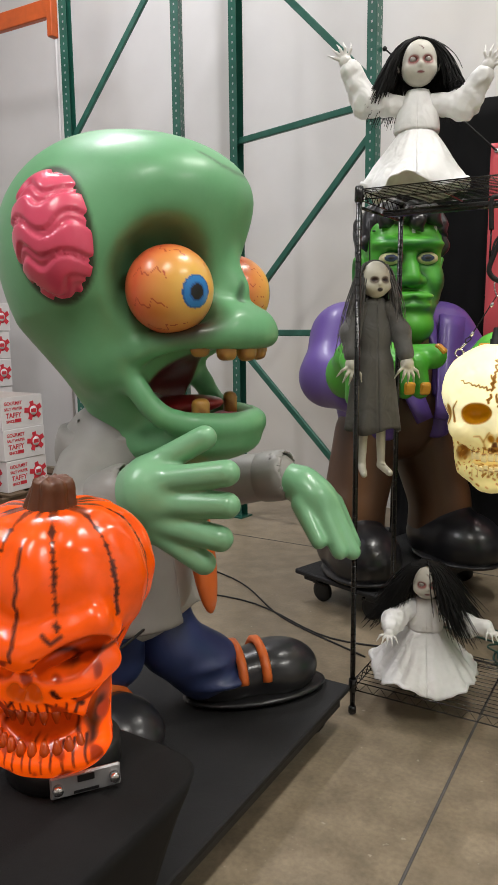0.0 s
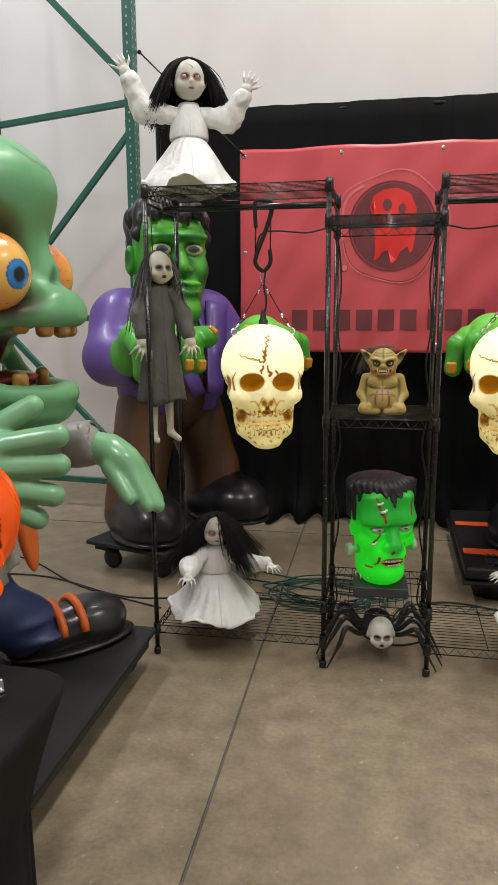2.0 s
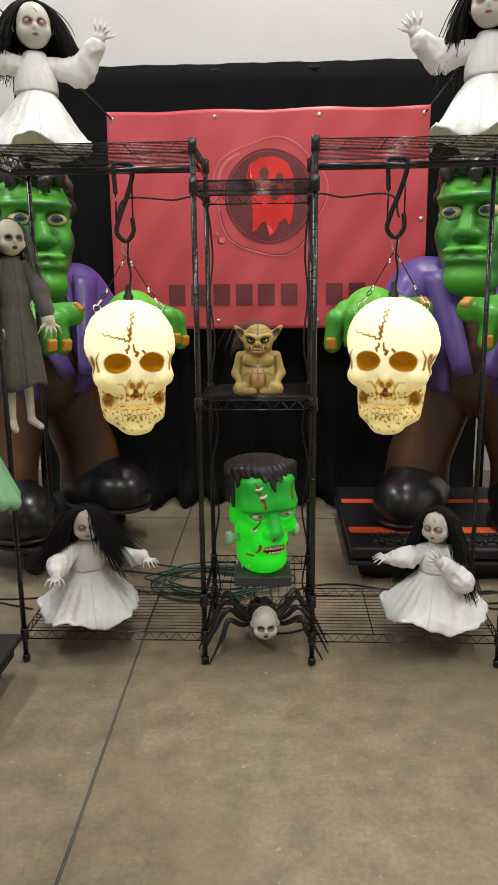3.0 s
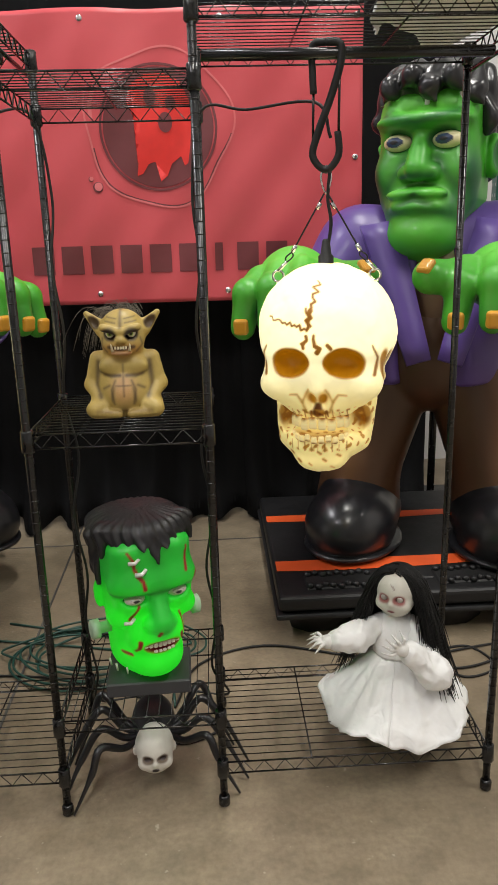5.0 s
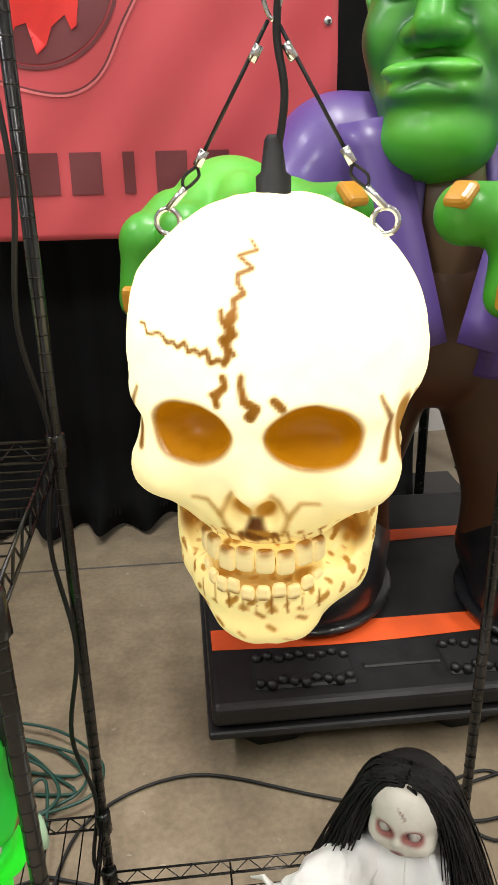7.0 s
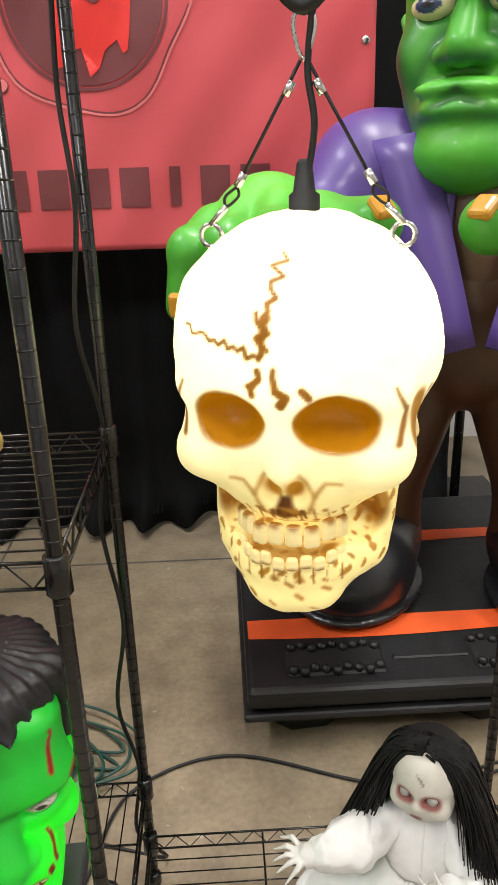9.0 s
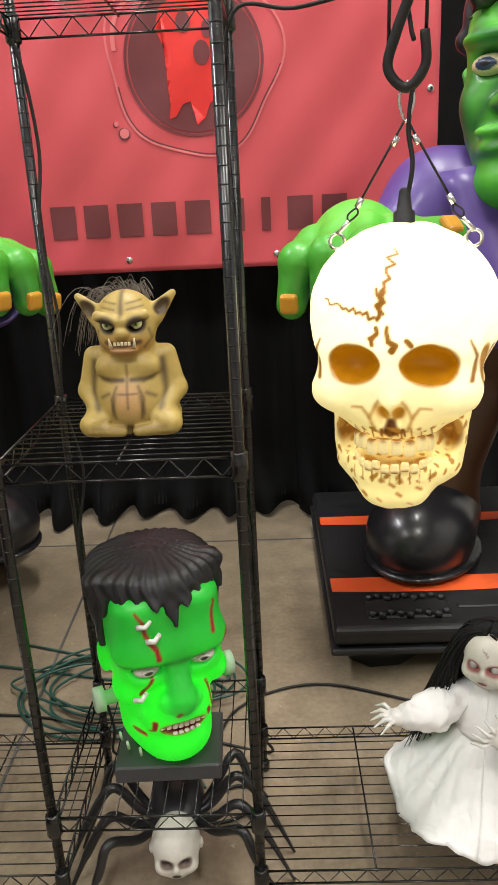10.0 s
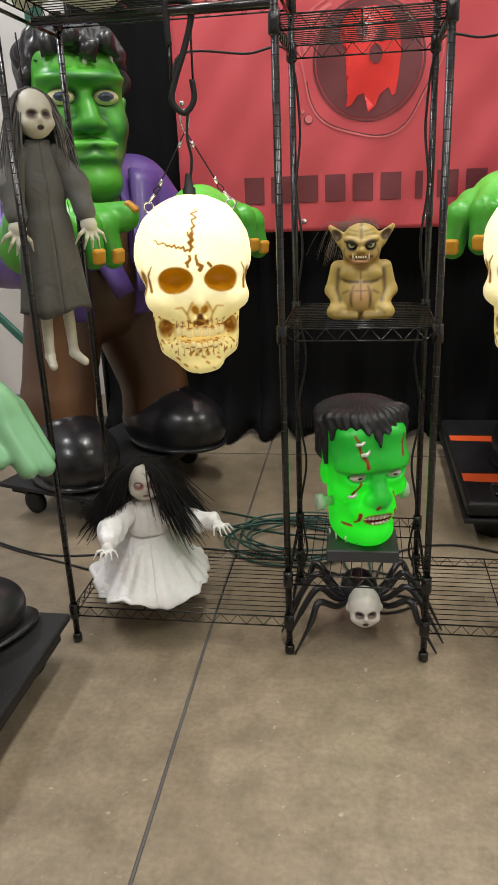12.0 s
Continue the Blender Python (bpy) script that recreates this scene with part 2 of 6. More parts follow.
def mottle(p, scale, seed=0.0):
    """Cheap smooth noise from -1 to 1."""
    x, y, z = p[..., 0] * scale + seed, p[..., 1] * scale - seed, p[..., 2] * scale + 2 * seed
    return (np.sin(x + 1.7 * np.sin(y * 0.7 + seed)) + np.sin(y * 1.3 + 1.5 * np.sin(z * 0.8)) + np.sin(z * 1.1 + 1.6 * np.sin(x * 0.9))) / 3


def put(solid, color=None, k=0.02, cut=False, glow=None):
    return (*solid, color, k, cut, glow)


def melt(d, e, k):
    h = np.clip(0.5 + 0.5 * (d - e) / k, 0, 1)
    return d * (1 - h) + e * h - k * h * (1 - h), h


def skin(shape, clay, step, mat, paints=(), glows=None, relief=None):
    """Draws a skin round the clay and adds it to shape. Paints: (solid, colour, softness). relief: a function that moves the surface out."""
    solids = [c for c in clay if not c[5]]
    lo = np.min([c[1] for c in solids], axis=0) - 0.04 - 3 * step
    hi = np.max([c[2] for c in solids], axis=0) + 0.04 + 3 * step
    n = np.ceil((hi - lo) / step).astype(int) + 1
    ax = [lo[i] + step * np.arange(n[i]) for i in range(3)]
    d = np.full(n, 0.5, np.float32)
    for dist, a, b, color, k, cut, glow in clay:
        pad = k + 4 * step
        i0 = np.clip(((a - pad - lo) / step).astype(int), 0, n - 1)
        i1 = np.clip(np.ceil((b + pad - lo) / step).astype(int) + 1, 1, n)
        sub = tuple(slice(i0[i], i1[i]) for i in range(3))
        p = np.stack(np.meshgrid(*[ax[i][sub[i]] for i in range(3)], indexing="ij"), -1).astype(np.float32)
        e = dist(p)
        if cut:
            d[sub] = -melt(-d[sub], e, k)[0]
        else:
            d[sub] = melt(d[sub], e, k)[0]
    vid, pos, quads = [], [], []
    strides = np.array([n[1] * n[2], n[2], 1])
    for axis in range(3):
        o = [slice(None)] * 3
        o2 = [slice(None)] * 3
        o[axis], o2[axis] = slice(0, -1), slice(1, None)
        d0, d1 = d[tuple(o)], d[tuple(o2)]
        ij = np.argwhere((d0 < 0) != (d1 < 0))
        ij = ij[(ij > 0).all(1)]
        if not len(ij):
            continue
        e0, e1 = d0[tuple(ij.T)], d1[tuple(ij.T)]
        q = ij.astype(float)
        q[:, axis] += e0 / (e0 - e1)
        u, w = (axis + 1) % 3, (axis + 2) % 3
        base = ij @ strides
        cells = np.stack([base, base - strides[u], base - strides[u] - strides[w], base - strides[w]], 1)
        for j in range(4):
            vid.append(cells[:, j]), pos.append(q)
        flip = e0 > 0
        cells[flip] = cells[flip][:, ::-1]
        quads.append(cells)
    vid, pos, quads = np.concatenate(vid), np.concatenate(pos), np.concatenate(quads)
    ids, inv = np.unique(vid, return_inverse=True)
    cnt = np.bincount(inv)
    v = np.stack([np.bincount(inv, pos[:, i]) / cnt for i in range(3)], 1) * step + lo
    faces = np.searchsorted(ids, quads)
    vf = v.astype(np.float32)
    col = np.full((len(v), 3), 0.5)
    dd = np.full(len(v), 0.5, np.float32)
    gl = np.zeros(len(v))
    for dist, a, b, color, k, cut, glow in clay:
        e = dist(vf)
        if cut:
            if color is not None:
                h = np.clip(0.5 - (e - 0.004) / (k + 1e-6), 0, 1)[:, None]
                col = col * (1 - h) + np.array(color) * h
        else:
            dd, h = melt(dd, e, k)
            if color is not None:
                col = col * (1 - h[:, None]) + np.array(color) * h[:, None]
    for solid, color, soft in paints:
        h = np.clip(0.5 - solid[0](vf) / (2 * soft), 0, 1)
        h = (h * h * (3 - 2 * h))[:, None]
        col = col * (1 - h) + np.array(color) * h
    if relief is not None:
        nrm = np.zeros_like(v)
        fn = np.cross(v[faces[:, 2]] - v[faces[:, 0]], v[faces[:, 3]] - v[faces[:, 1]])
        for j in range(4):
            np.add.at(nrm, faces[:, j], fn)
        nrm /= np.linalg.norm(nrm, axis=1)[:, None] + 1e-12
        v = v + nrm * relief(v)[:, None]
    if glows is not None:
        gl = glows(v, col)
    shape.add(v, faces.tolist(), mat, col, True, gl)
    return shape


def orb(shape, c, r, mat, color, seg=24, paint=None):
    """A ball with rings of faces, coloured by paint(direction)."""
    a, b = np.meshgrid(np.linspace(0, np.pi, seg), np.linspace(0, 2 * np.pi, 2 * seg, endpoint=False), indexing="ij")
    u = np.stack([np.sin(a) * np.cos(b), np.sin(a) * np.sin(b), np.cos(a)], -1).reshape(-1, 3)
    w = 2 * seg
    f = [(i * w + j, (i + 1) * w + j, (i + 1) * w + (j + 1) % w, i * w + (j + 1) % w) for i in range(seg - 1) for j in range(w)]
    col = np.array([paint(x) for x in u]) if paint else np.broadcast_to(color, (len(u), 3))
    return shape.add(np.array(c) + u * np.asarray(r), f, mat, col)


def curve(points, n=8):
    """A smooth line through points (Catmull-Rom)."""
    p = np.asarray(points, float)
    p = np.concatenate([[2 * p[0] - p[1]], p, [2 * p[-1] - p[-2]]])
    out = []
    for i in range(1, len(p) - 2):
        for t in np.linspace(0, 1, n, endpoint=False):
            out.append(0.5 * (2 * p[i] + (p[i + 1] - p[i - 1]) * t + (2 * p[i - 1] - 5 * p[i] + 4 * p[i + 1] - p[i + 2]) * t * t + (3 * p[i] - p[i - 1] - 3 * p[i + 1] + p[i + 2]) * t ** 3))
    out.append(p[-2])
    return np.array(out)


RNG = np.random.default_rng(7)


# ---- the hall ----
X0, X1, Y0, Y1, TOP = -7.0, 6.0, -6.0, 5.2, 6.0
s = Shape()
s.box(((X0 + X1) / 2, (Y0 + Y1) / 2, -0.1), (X1 - X0 + 0.6, Y1 - Y0 + 0.6, 0.2), CONCRETE)
floor = tagged(s.build("floor"), "polished brown-grey concrete floor with saw-cut joints", "floor", kind="structure")
for nm, c, size in (("wall_north", ((X0 + X1) / 2, Y1 + 0.1, TOP / 2), (X1 - X0 + 0.4, 0.2, TOP)), ("wall_south", ((X0 + X1) / 2, Y0 - 0.1, TOP / 2), (X1 - X0 + 0.4, 0.2, TOP)),
                    ("wall_west", (X0 - 0.1, (Y0 + Y1) / 2, TOP / 2), (0.2, Y1 - Y0, TOP)), ("wall_east", (X1 + 0.1, (Y0 + Y1) / 2, TOP / 2), (0.2, Y1 - Y0, TOP))):
    tagged(Shape().box(c, size, WALL).build(nm), "plain white-painted warehouse wall panel", "wall", kind="structure")
tagged(Shape().box(((X0 + X1) / 2, (Y0 + Y1) / 2, TOP + 0.1), (X1 - X0 + 0.4, Y1 - Y0 + 0.4, 0.2), ROOF).build("ceiling"), "pale grey warehouse roof deck", "ceiling", kind="structure")
for lx, ly in LAMPS:
    lamp = thing("bay_light", "long white ceiling bay light fixture", "ceiling light", (lx, ly, 5.74), group="bay lights")
    Shape().box((0, 0, 0.05), (0.56, 1.86, 0.08), ROOF, bevel=0.01).build("housing", lamp)
    for sx in (-0.7, 0.7):
        Shape().tube([(0, sx, 0.08), (0, sx, 0.27)], 0.006, CHROME).build("hanger", lamp)
# saw-cut joints in the floor
for path in ([(-0.10, -5.9), (-0.265, 2.3), (-0.30, 5.15)], [(-6.9, 4.05), (-0.29, 4.04), (5.9, 4.0)], [(-6.9, -0.9), (5.9, -0.9)]):
    p = np.array([(x, y, 0.0015) for x, y in path])
    tagged(Shape().tube(p, 0.0045, JOINT, 6, flat=0.3).build("floor_joint"), "dark filled saw-cut joint in the floor", "floor joint", kind="structure")

# ---- drape and banner ----
PIPE = thing("pipe_and_drape", "black fabric backdrop on a black pipe frame", "backdrop")
DX0, DX1, DY, DTOP = -1.26, 1.475, 4.47, 2.60
for x in (DX0 - 0.03, DX1 + 0.08):
    Shape().tube([(x, DY, 0.01), (x, DY, DTOP + 0.02)], 0.02, STEEL_BLACK, 12).build("upright", PIPE)
    Shape().box((x, DY, 0.006), (0.4, 0.4, 0.008), STEEL_BLACK, bevel=0.003).build("base_plate", PIPE)
Shape().tube([(DX0 - 0.03, DY, DTOP), (DX1 + 0.08, DY, DTOP)], 0.018, STEEL_BLACK, 12).build("crossbar", PIPE)
for i in range(3):
    a, b = DX0 + (DX1 - DX0) * i / 3 - 0.01, DX0 + (DX1 - DX0) * (i + 1) / 3 + 0.01
    xs, zs = np.linspace(a, b, 70), np.linspace(0, 1, 26)
    g = np.zeros((26, 70, 3))
    for r, q in enumerate(zs):
        amp = 0.012 + 0.03 * q
        wave = np.sin(xs * 21 + i) * 0.6 + np.sin(xs * 47 + 2 * i + q) * 0.3 + np.sin(xs * 9) * 0.5
        g[r, :, 0] = xs + 0.006 * np.sin(q * 9 + xs * 30)
        g[r, :, 1] = DY - 0.015 - amp * (1 + wave) - (0.12 * max(0, q - 0.93) / 0.07 * (1 + 0.6 * np.sin(xs * 33)))
        g[r, :, 2] = DTOP + 0.03 - q * (DTOP + 0.02) + (0.015 * (1 + np.sin(xs * 28 + i)) if q > 0.99 else 0)
    Shape().sheet(g, DRAPE, thick=0.003).build("drape_panel", PIPE)

BX0, BX1, BZ0, BZ1, BY = -0.685, 1.09, 1.125, 2.315, 4.135


def banner_y(x, z):
    u = (x - BX0) / (BX1 - BX0)
    w = (z - BZ0) / (BZ1 - BZ0)
    return BY + 0.006 * np.sin(x * 9 + z * 4) * np.sin(z * 5) + 0.004 * np.sin(x * 23 - z * 17) * (1 - 0.5 * w) - 0.01 * np.sin(u * np.pi)


BANNER = thing("banner", "red vinyl banner with a dark emblem and lettering", "banner")
xs, zs = np.linspace(BX0, BX1, 80), np.linspace(BZ1, BZ0, 60)
gx, gz = np.meshgrid(xs, zs)
sag = 0.012 * np.sin((gx - BX0) / (BX1 - BX0) * np.pi * 3) ** 2
Shape().sheet(np.stack([gx, banner_y(gx, gz), gz - sag * (gz > 2.2) * (gz - 2.2) / 0.17], -1), VINYL, thick=0.002).build("vinyl_sheet", BANNER)


def flat_print(name, outline, mat, lift, label=""):
    """A printed patch that follows the banner, from a closed outline of (x, z)."""
    bm = bmesh.new()
    bm.faces.new([bm.verts.new((x, 0, z)) for x, z in outline])
    bmesh.ops.triangulate(bm, faces=bm.faces[:])
    for _ in range(3):
        bmesh.ops.subdivide_edges(bm, edges=[e for e in bm.edges if e.calc_length() > 0.05], cuts=1, use_grid_fill=False)
        bmesh.ops.triangulate(bm, faces=bm.faces[:])
    for w in bm.verts:
        w.co.y = banner_y(w.co.x, w.co.z) - lift
    bmesh.ops.recalc_face_normals(bm, faces=bm.faces[:])
    bm.verts.index_update()
    sh = Shape().add([w.co[:] for w in bm.verts], [[w.index for w in q.verts] for q in bm.faces], mat)
    bm.free()
    return sh.build(name, BANNER, label)


ECX, ECZ = 0.215, 1.854


def ring(rx, rz, wob=0.0, n=64, cx=ECX, cz=ECZ):
    return [(cx + (rx + wob * math.sin(5 * a + 1) + wob * 0.7 * math.sin(3 * a)) * math.cos(a), cz + (rz + wob * math.sin(4 * a)) * math.sin(a)) for a in np.linspace(0, 2 * np.pi, n, endpoint=False)]


def band(name, rx, rz, wob, width, mat, lift, a0=0.0, a1=2 * np.pi, z0=0.0):
    n = 72
    sh = Shape()
    rows = []
    for a in np.linspace(a0, a1, n):
        k = wob * math.sin(5 * a + 1) + wob * 0.7 * math.sin(3 * a)
        row = []
        for w in (0, width):
            x, z = ECX + (rx + k - w) * math.cos(a), ECZ + z0 + (rz + k - w) * math.sin(a)
            row.append((x, banner_y(x, z) - lift, z))
        rows.append(row)
    sh.sheet(rows, mat)
    return sh.build(name, BANNER)


band("seal_edge", 0.315, 0.318, 0.014, 0.008, VINYL_PALE, 0.004)
band("seal_shade", 0.308, 0.311, 0.014, 0.006, VINYL_DARK, 0.004, 3.4, 6.2)
band("seal_rim", 0.250, 0.254, 0.0, 0.010, VINYL_DARK, 0.004)
band("seal_gleam", 0.292, 0.295, 0.012, 0.016, VINYL_PALE, 0.0045, 2.2, 3.0)
flat_print("emblem_disc", ring(0.234, 0.238), VINYL_DARK, 0.004, "dark round emblem printed on the banner")
blob = [(-0.13, 0.10), (-0.11, 0.17), (-0.05, 0.21), (0.03, 0.215), (0.10, 0.18), (0.135, 0.10), (0.14, 0.0), (0.13, -0.10), (0.12, -0.16), (0.105, -0.17), (0.09, -0.13),
        (0.07, -0.12), (0.05, -0.16), (0.03, -0.21), (0.0, -0.235), (0.0, -0.20), (-0.02, -0.15), (-0.05, -0.16), (-0.075, -0.20), (-0.10, -0.21), (-0.095, -0.17), (-0.085, -0.10), (-0.085, -0.03), (-0.10, 0.03)]
flat_print("emblem_figure", [(ECX + x, ECZ + 0.008 + 0.95 * z) for x, z in blob], VINYL_RED, 0.007, "plain red shape in the emblem")
for ex, ez, er in ((-0.03, 0.12, 0.026), (0.055, 0.095, 0.022), (0.03, 0.02, 0.03)):
    flat_print("emblem_spot", ring(er, er * 1.35, 0, 16, ECX + ex, ECZ + ez), VINYL_DARK, 0.010)
for dx, dz, er in ((-0.272, -0.233, 0.022), (-0.30, -0.20, 0.011)):
    flat_print("wax_drop", ring(er, er, 0, 16, ECX + dx, ECZ + dz), VINYL_DARK, 0.004)
    flat_print("wax_drop", ring(er * 0.8, er * 0.8, 0, 16, ECX + dx + 0.002, ECZ + dz + 0.002), VINYL_PALE, 0.006)
# the lettering, as plain bars
LX = np.linspace(-0.385, 0.775, 10)
for i in range(9):
    x0, x1 = LX[i] + 0.017, LX[i + 1] - 0.017
    if i == 6:
        x0, x1 = x0 + 0.03, x1 - 0.03
    flat_print("letter_bar", [(x0, 1.258), (x1, 1.258), (x1, 1.378), (x0, 1.378)], VINYL_DARK, 0.004)
for gx_, gz_ in [(BX0 + 0.03 + (BX1 - BX0 - 0.06) * i / 3, z) for i in range(4) for z in (BZ0 + 0.045, BZ1 - 0.04)] + [(BX0 + 0.03, 1.722), (BX1 - 0.03, 1.722)]:
    Shape().lathe([(0.006, -0.004), (0.013, -0.004), (0.013, 0.0), (0.006, 0.002)], (gx_, float(banner_y(gx_, gz_)) - 0.003, gz_), CHROME, 16, rot=(90, 0, 0)).build("grommet", BANNER)
for x0, z0, x1, z1 in ((BX0 + 0.03, BZ1 - 0.04, -1.38, 2.98), (BX1 - 0.03, BZ1 - 0.04, 1.32, 2.6)):
    cord = thing("bungee_cord", "black elastic cord tying up the banner", "cord", group="bungee cords")
    Shape().tube([(x0, BY - 0.012, z0), (x1, 4.4 if z1 < 3 else 4.34, z1)], 0.005, RUBBER, 6).build("cord", cord)
    orb(Shape(), (x1, 4.4 if z1 < 3 else 4.34, z1), 0.014, RUBBER, (0, 0, 0), 8).build("ball_end", cord)

# ---- wire rack ----
RACK = thing("wire_rack", "black wire display rack with a narrow tower between two wide bays", "shelf")
PX = [-0.675, 0.0, 0.394, 1.068]
FY, RY, PH = 2.312, 2.72, 1.83
for x in PX:
    for y in (FY, RY):
        sh = Shape().tube([(x, y, 0.02), (x, y, PH)], 0.0095, STEEL_BLACK, 14)
        for z in np.arange(0.05, PH - 0.02, 0.0254):
            sh.tube([(x, y, z - 0.0012), (x, y, z + 0.0012)], 0.0097, STEEL_BLACK, 14)
        post = sh.build("post", RACK)
        Shape().lathe([(0.009, 0.0), (0.0145, 0.004), (0.0145, 0.024), (0.0108, 0.03)], (x, y, 0), STEEL_BLACK, 12).build("foot", post)
        Shape().lathe([(0.0112, PH - 0.004), (0.012, PH), (0.010, PH + 0.006)], (x, y, 0), RUBBER, 12).build("cap", post)


def wire_shelf(x0, x1, z, name="shelf", drop=0.032, lengthwise=True):
    """A wire deck with zigzag trusses along its edges, at height z."""
    r = 0.0024
    edge = Shape()
    for y in (FY, RY):
        edge.tube([(x0, y, z), (x1, y, z)], r, STEEL_BLACK, 5)
    for x in (x0, x1):
        edge.tube([(x, FY, z), (x, RY, z)], r, STEEL_BLACK, 5)
    ob = edge.build(name, RACK)
    n = 15
    first = None
    if not lengthwise:
        for i in range(1, 13):
            x = x0 + (x1 - x0) * i / 13
            Shape().tube([(x, FY, z), (x, RY, z)], 0.0013, STEEL_BLACK, 5).build("wire", ob)
        for i in (1, 2):
            y = FY + (RY - FY) * i / 3
            Shape().tube([(x0, y, z - 0.004), (x1, y, z - 0.004)], 0.0022, STEEL_BLACK, 5).build("cross_wire", ob)
    for i in range(1, n if lengthwise else 1):
        dy = (RY - FY) * i / n
        if first is None:
            first = Shape().tube([(x0, FY, z), (x1, FY, z)], 0.0014, STEEL_BLACK, 5).build("wire", ob)
            first.location.y = dy
        else:
            w = new("wire", first.data)
            w.parent = ob
            w.location.y = dy
    k = max(2, round((x1 - x0) / 0.2))
    for i in range(1, k if lengthwise else 1):
        x = x0 + (x1 - x0) * i / k
        Shape().tube([(x, FY, z - 0.004), (x, RY, z - 0.004)], 0.0022, STEEL_BLACK, 5).build("cross_wire", ob)
    for a, b in (((x0, FY), (x1, FY)), ((x0, RY), (x1, RY)), ((x0, FY), (x0, RY)), ((x1, FY), (x1, RY))):
        t = Shape()
        a, b = np.array(a), np.array(b)
        m = max(3, int(np.linalg.norm(b - a) / 0.05))
        t.tube([(*a, z - drop), (*b, z - drop)], r, STEEL_BLACK, 5)
        zig = [(*(a + (b - a) * j / (2 * m)), z - (drop if j % 2 else 0.0)) for j in range(2 * m + 1)]
        t.tube(zig, 0.0018, STEEL_BLACK, 4)
        t.build("truss", ob)
    for x in (x0, x1):
        for y in (FY, RY):
            Shape().lathe([(0.0125, z - 0.04), (0.0152, z - 0.036), (0.0142, z + 0.008), (0.0118, z + 0.01)], (x, y, 0), STEEL_BLACK, 12).build("collar", ob)


for a, b, z in ((0, 1, 1.825), (0, 1, 0.125), (1, 2, 1.705), (1, 2, 0.988), (2, 3, 1.825), (2, 3, 0.125)):
    wire_shelf(PX[a], PX[b], z)
wire_shelf(PX[1], PX[2], 0.268, lengthwise=False)
for a, b in ((0, 1), (2, 3)):
    Shape().tube([(PX[a] + 0.015, 2.505, 1.77), (PX[b] - 0.015, 2.505, 1.77)], 0.0125, STEEL_BLACK, 12).build("hanging_rod", RACK)
    for x in (PX[a], PX[b]):
        Shape().tube([(x, FY, 1.77), (x, RY, 1.77)], 0.005, STEEL_BLACK, 6).build("rod_bracket", RACK)

# ---- warehouse racking ----


def upright_frame(name, a, b, height, braces):
    """A frame of two punched uprights at a and b, joined by flat braces (height at a, height at b)."""
    f = thing(name, "green steel pallet rack frame with punched uprights", "rack frame", group="pallet rack frames")
    a, b = np.array(a), np.array(b)
    w = (b - a) / np.linalg.norm(b - a)
    side = np.array([-w[1], w[0]])
    deg = math.degrees(math.atan2(w[1], w[0]))
    for p in (a, b):
        sh = Shape()
        sh.box((*p, height / 2), (0.075, 0.003, height), GREEN_STEEL, (0, 0, deg + 90))
        for q in (-1, 1):
            sh.box((*(p + side * 0.036 * q + w * (0.03 if p is a else -0.03)), height / 2), (0.003, 0.06, height), GREEN_STEEL, (0, 0, deg + 90))
        u = sh.build("upright", f)
        holes = Shape()
        for z in np.arange(0.1, height - 0.05, 0.0508):
            for q in (-1, 1):
                for face in (-1, 1):
                    holes.box((*(p + side * 0.02 * q + w * 0.0017 * face), z), (0.010, 0.0012, 0.016), HOLE, (0, 0, deg + 90))
                    holes.box((*(p + side * 0.0376 * face + w * (0.03 if p is a else -0.03)), z + 0.02), (0.0012, 0.010, 0.014), HOLE, (0, 0, deg + 90)) if q > 0 else None
        tagged(holes.build("punched_slots", u), kind="stuff")
        Shape().box((*p, 0.006), (0.16, 0.13, 0.01), GREEN_STEEL, (0, 0, deg)).build("foot_plate", f)
    for z0, z1 in braces:
        p0, p1 = np.array([*a, z0]), np.array([*b, z1])
        sh = Shape()
        v = p1 - p0
        L = np.linalg.norm(v)
        rot = math.degrees(math.atan2(v[2], np.linalg.norm(v[:2])))
        m = (p0 + p1) / 2
        sh.box((0, 0, 0), (L - 0.03, 0.028, 0.042), GREEN_STEEL, bevel=0.004)
        ob = sh.build("brace", f)
        ob.matrix_basis = Matrix.Translation(m) @ Matrix.Rotation(math.radians(deg), 4, "Z") @ Matrix.Rotation(-math.radians(rot), 4, "Y")
    return f


upright_frame("rack_frame", (-2.47, 4.46), (-1.40, 4.36), 4.6, [(2.60, 2.68), (1.33, 1.33), (0.20, 0.20), (1.40, 2.55), (1.27, 0.22), (3.84, 2.76)])
upright_frame("rack_frame", (-3.94, 4.42), (-3.0, 4.62), 4.6, [(2.72, 4.08), (0.32, 1.31), (1.45, 2.62), (1.40, 1.40), (2.64, 2.64)])
upright_frame("rack_frame", (1.88, 4.65), (2.85, 4.60), 4.6, [(2.60, 2.68), (1.33, 1.33), (1.40, 2.55)])
beam = thing("rack_beam", "orange steel pallet rack beam hooked into an upright", "rack beam")
Shape().box((-4.94, 4.35, 3.72), (1.95, 0.05, 0.13), ORANGE_STEEL, bevel=0.006).build("beam", beam)
Shape().box((-3.96, 4.34, 3.65), (0.05, 0.07, 0.28), ORANGE_STEEL, bevel=0.004).build("end_hook", beam)
conduit = tagged(Shape().tube([(-4.75, 5.185, 0.0), (-4.75, 5.185, 5.9)], 0.012, WALL, 8).build("conduit"), "white-painted conduit on the wall", "pipe", kind="structure")

